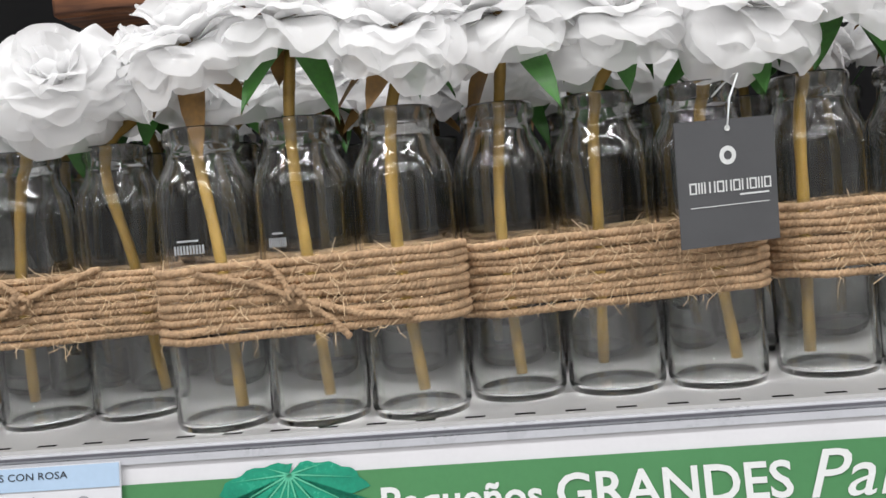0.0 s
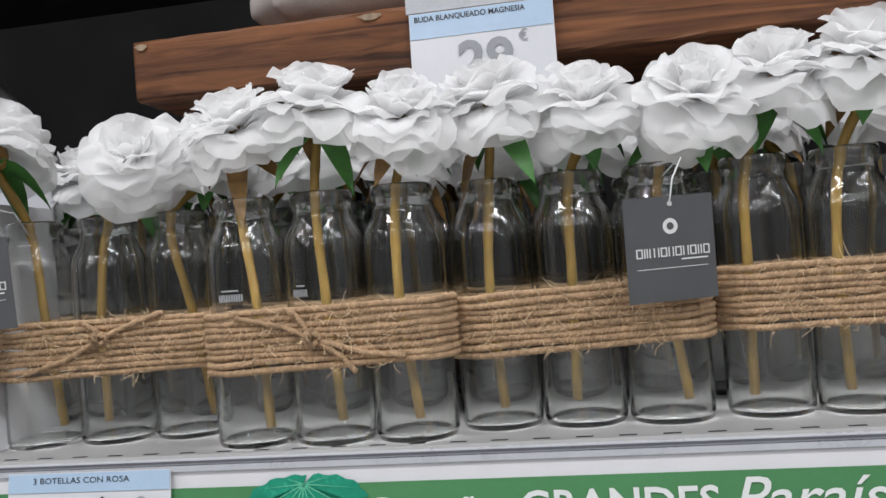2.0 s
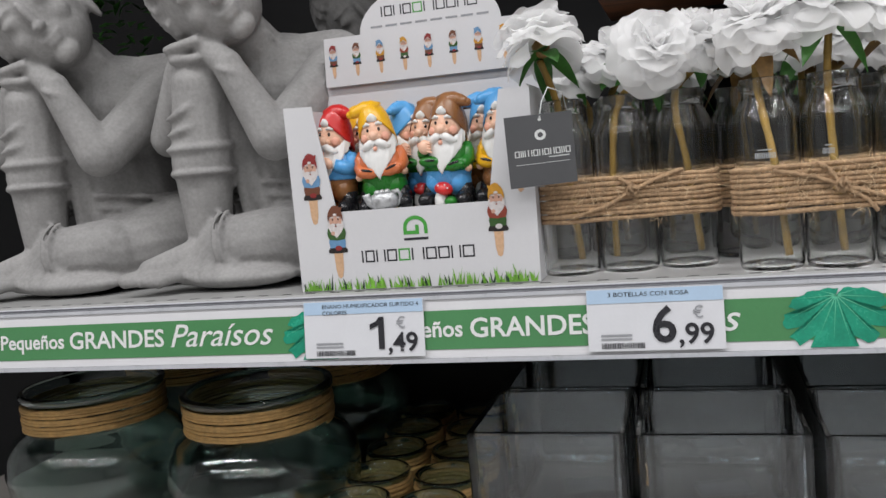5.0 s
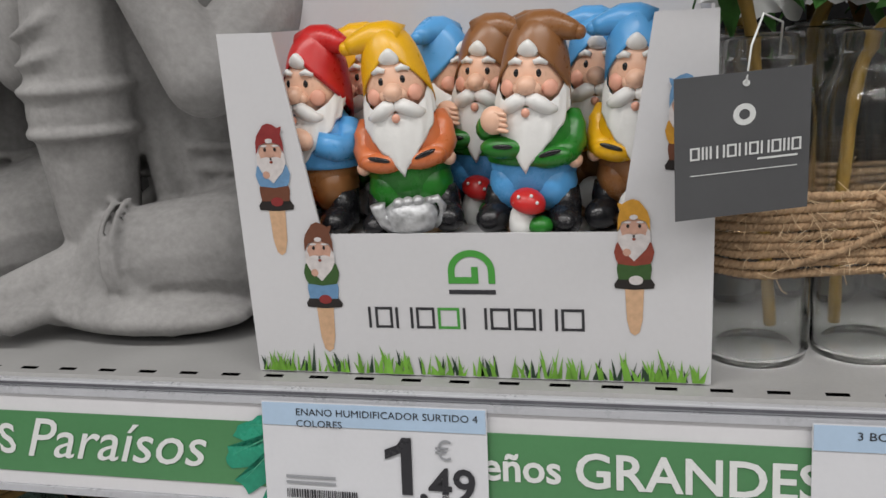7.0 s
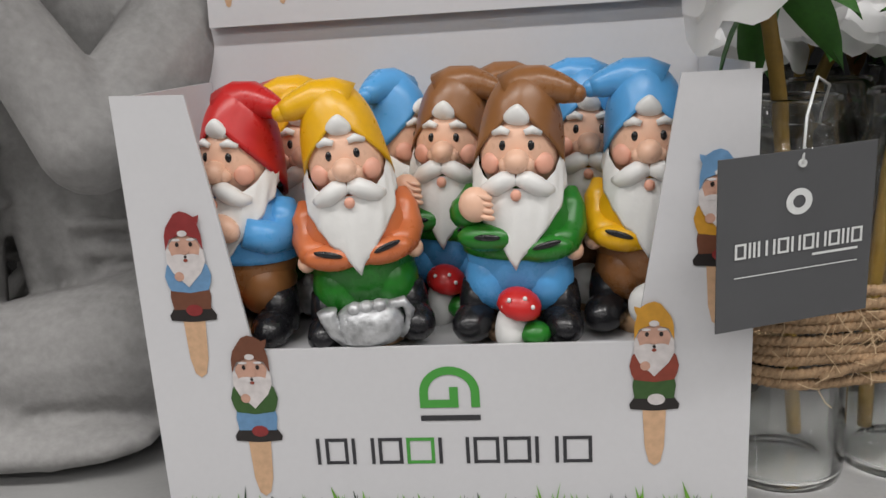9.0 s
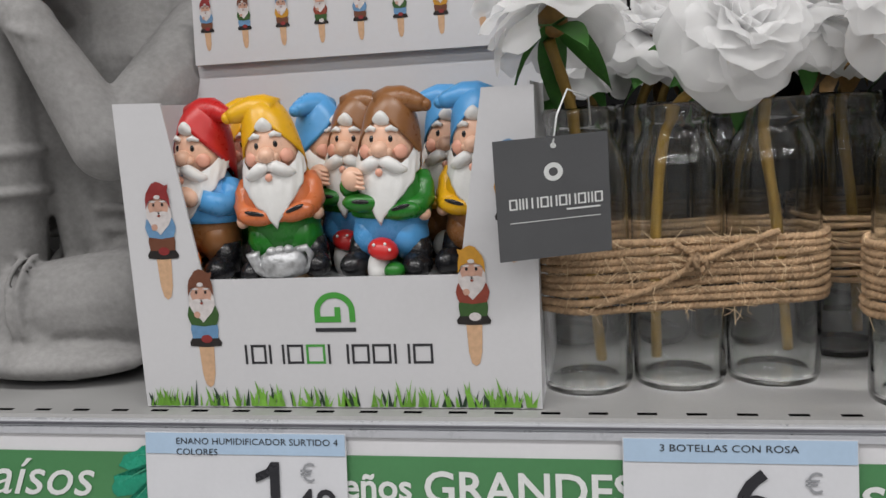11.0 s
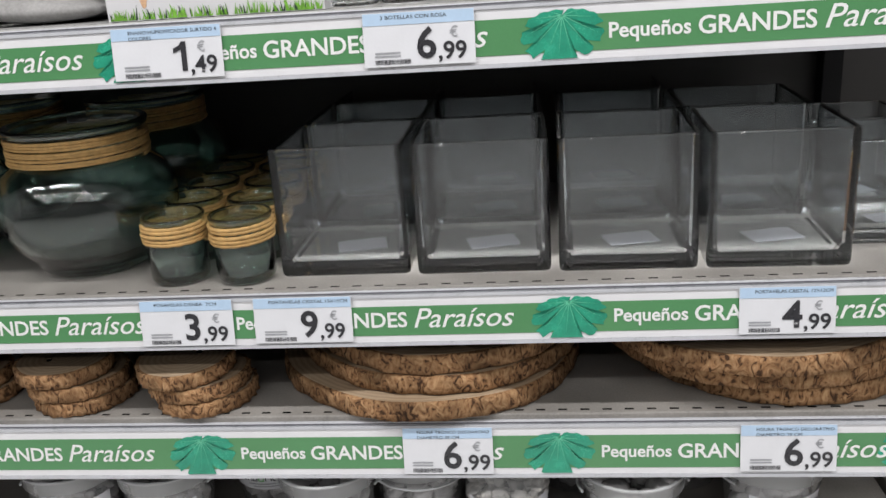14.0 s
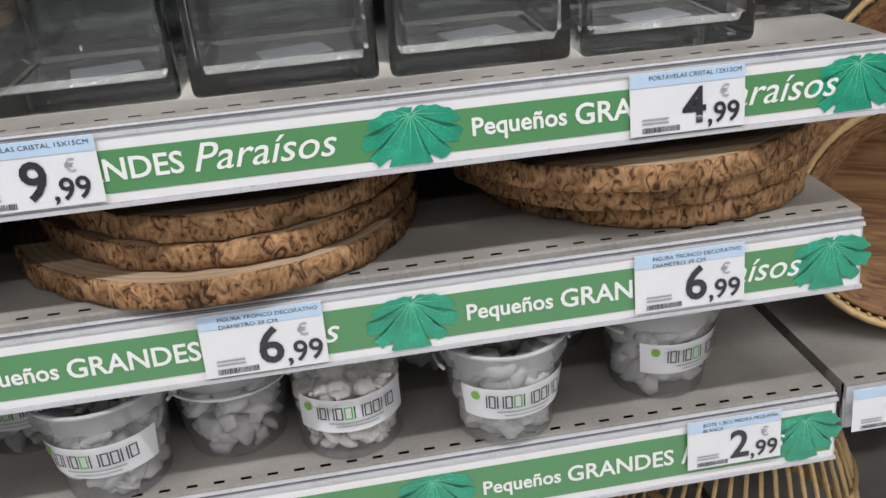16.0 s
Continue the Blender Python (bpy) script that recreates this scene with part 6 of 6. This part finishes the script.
def big_hat(bm):
    lathe([(0, 0.0), (0.085, 0.0), (0.09, 0.05), (0.082, 0.10), (0.07, 0.13), (0.078, 0.135), (0.074, 0.16), (0.060, 0.195), (0.040, 0.22), (0.018, 0.236), (0, 0.240)], 36, bm, 0)
    blob(bm, (0, -0.046, 0.150), (0.046, 0.03, 0.045), 1, seg=20, rings=12)
    blob(bm, (0, -0.078, 0.142), (0.014, 0.012, 0.012), 1)
    for s in (-1, 1):
        blob(bm, (s * 0.015, -0.0745, 0.163), (0.003, 0.002, 0.003), 2, seg=8, rings=6)
    arc = [(0.066 * math.cos(a), -0.050 - 0.010 * math.sin(a), 0.130 + 0.068 * math.sin(a)) for a in (math.pi * i / 18 for i in range(19))]
    tube(arc, 0.0075, 10, False, bm, 3)


hb = bmesh.new()
big_hat(hb)
figure = part("garden_figure", hb, [M_RED, M_SKIN, M_BLACK, M_BRIGHT], smooth=True, at=pose(0.175, 0.115, E_Z, 0, 0, 8))
tagged(figure, "large garden figure with a red pointed hood trimmed in orange", "garden figure")
low_jar = copy_thing(jar, pose(-0.44, 0.13, E_Z, 0, 0, 33))
copy_thing(jar, pose(-0.70, 0.13, E_Z, 0, 0, 93))
for k, (px, py) in enumerate(((-0.275, 0.12), (-0.185, 0.16), (-0.33, 0.24))):
    vase = thing("glass_carafe", pose(px, py, E_Z), "green-tinted glass bottle on the base shelf", "bottle", "green glass bottles")
    part("carafe_body", lathe([(0, 0.0), (0.045, 0.0), (0.052, 0.02), (0.052, 0.12), (0.035, 0.17), (0.017, 0.20), (0.016, 0.245), (0.019, 0.25), (0.014, 0.25), (0.013, 0.20), (0.031, 0.168), (0.048, 0.119), (0.048, 0.02), (0, 0.008)], 32), M_JAR, vase, smooth=True)


def coral(bm, rnd, p, d, r, depth):
    q = p + d * rnd.uniform(0.035, 0.055)
    limb(bm, p, q, r, r * 0.8, 4)
    if depth:
        for _ in range(2):
            coral(bm, rnd, q, (d + Vector((rnd.uniform(-0.9, 0.9), rnd.uniform(-0.5, 0.5), rnd.uniform(-0.2, 0.5)))).normalized(), r * 0.8, depth - 1)


sculpt("coral_ornament", lambda b: coral(b, random.Random(5), Vector((0, 0, 0.008)), Vector((0.1, 0, 1)), 0.013, 3), pose(-0.01, 0.13, E_Z), M_PALE, "pale branching coral ornament on the base shelf", 0.005, "ornament")
sculpt("black_ornament", lambda b: coral(b, random.Random(9), Vector((0, 0, 0.012)), Vector((-0.1, 0, 1)), 0.022, 3), pose(-0.09, 0.14, E_Z), M_BLACK, "black branching ornament on the base shelf", 0.006, "ornament")

# ---------------------------------------------------------------- the next bay with rattan ware
NX0, NX1 = 0.494, 1.66
shelf(0.566, M_SHELF_LOWER, "darker grey metal shelf of the next bay", x0=NX0, x1=NX1)
rail = thing("price_rail", pose(0, 0, 0.518, -7.5), "grey price rail of the next bay", "price rail", "price rails")
part("profile", box_bm(NX0, NX1, 0.002, 0.006, -0.002, 0.047), M_RAIL, rail)
part("insert", box_bm(NX0 + 0.002, NX1, 0.0, 0.0018, 0, 0.045), M_RAIL, rail)
price_tag(0.496, 0.592, 0.520, 0.566, (), "1", "", TAG)
shelf(0.20, M_SHELF_LOWER, "darker grey metal base shelf of the next bay", x0=NX0, x1=NX1)


def basket(x, y, z, r0, r1, h, n, rx, ry, rz, label, lined=False):
    """A rattan basket: upright canes between hoops."""
    ob = thing("rattan_basket", pose(x, y, z, rx, ry, rz), label, "basket", "rattan baskets")
    cane = tube([(r0 + (r1 - r0) * t ** 0.6, 0, h * t) for t in (i / 8 for i in range(9))], 0.0026, 6)
    me = bpy.data.meshes.new("cane")
    cane.to_mesh(me)
    cane.free()
    me.materials.append(M_RATTAN)
    for i in range(n):
        part("cane", me, None, ob, at=pose(0, 0, 0, 0, 0, 360 * i / n))
    for t in (0.0, 0.42, 0.97):
        r = r0 + (r1 - r0) * t ** 0.6 + 0.003
        for k in range(2):
            part("hoop", tube([(r * math.cos(a), r * math.sin(a), h * t + 0.006 * k) for a in (6.283 * i / 40 for i in range(40))], 0.0036, 8, True), M_RATTAN, ob, smooth=True)
    if lined:
        part("lining", lathe([(0, 0.003), (r0, 0.003), (r1 * 0.97, h * 0.95), (r1 * 0.95, h * 0.95), (r0 * 0.95, 0.007), (0, 0.007)], 40), M_BRAID, ob, smooth=True)
    return ob


basket(0.470, 0.150, 0.452, 0.085, 0.155, 0.20, 44, 180, 0, 0, "pale rattan basket lamp shade upside down under the shelf")
basket(0.640, 0.150, 0.688, 0.085, 0.117, 0.085, 60, 80, 0, -28, "round rattan tray with brown woven inside standing on edge", lined=True)
basket(0.745, 0.235, 0.755, 0.120, 0.165, 0.085, 60, 80, 0, -28, "round rattan tray with brown woven inside standing on edge", lined=True)


# ---------------------------------------------------------------- foliage in the shade behind the statues
rnd = random.Random(17)
fol = bmesh.new()
for k in range(260):
    c = Vector((rnd.uniform(-1.0, -0.70), rnd.uniform(0.36, 0.44), rnd.uniform(1.44, 1.635)))
    a, ln, w = rnd.uniform(0, 6.28), rnd.uniform(0.014, 0.026), rnd.uniform(0.005, 0.009)
    d = Vector((math.cos(a), rnd.uniform(-0.9, 0.1), rnd.uniform(-0.9, 0.3))).normalized()
    s = d.cross(Vector((0, 0, 1))).normalized() * w
    up = Vector((0, -0.003, 0.002))
    vs = [fol.verts.new(p) for p in (c, c + d * ln * 0.45 + s + up, c + d * ln, c + d * ln * 0.45 - s + up)]
    fol.faces.new(vs)
plant = part("trailing_plant", fol, M_LEAF)
tagged(plant, "dark green artificial foliage hanging in the shade behind statues", "plant", kind="stuff")
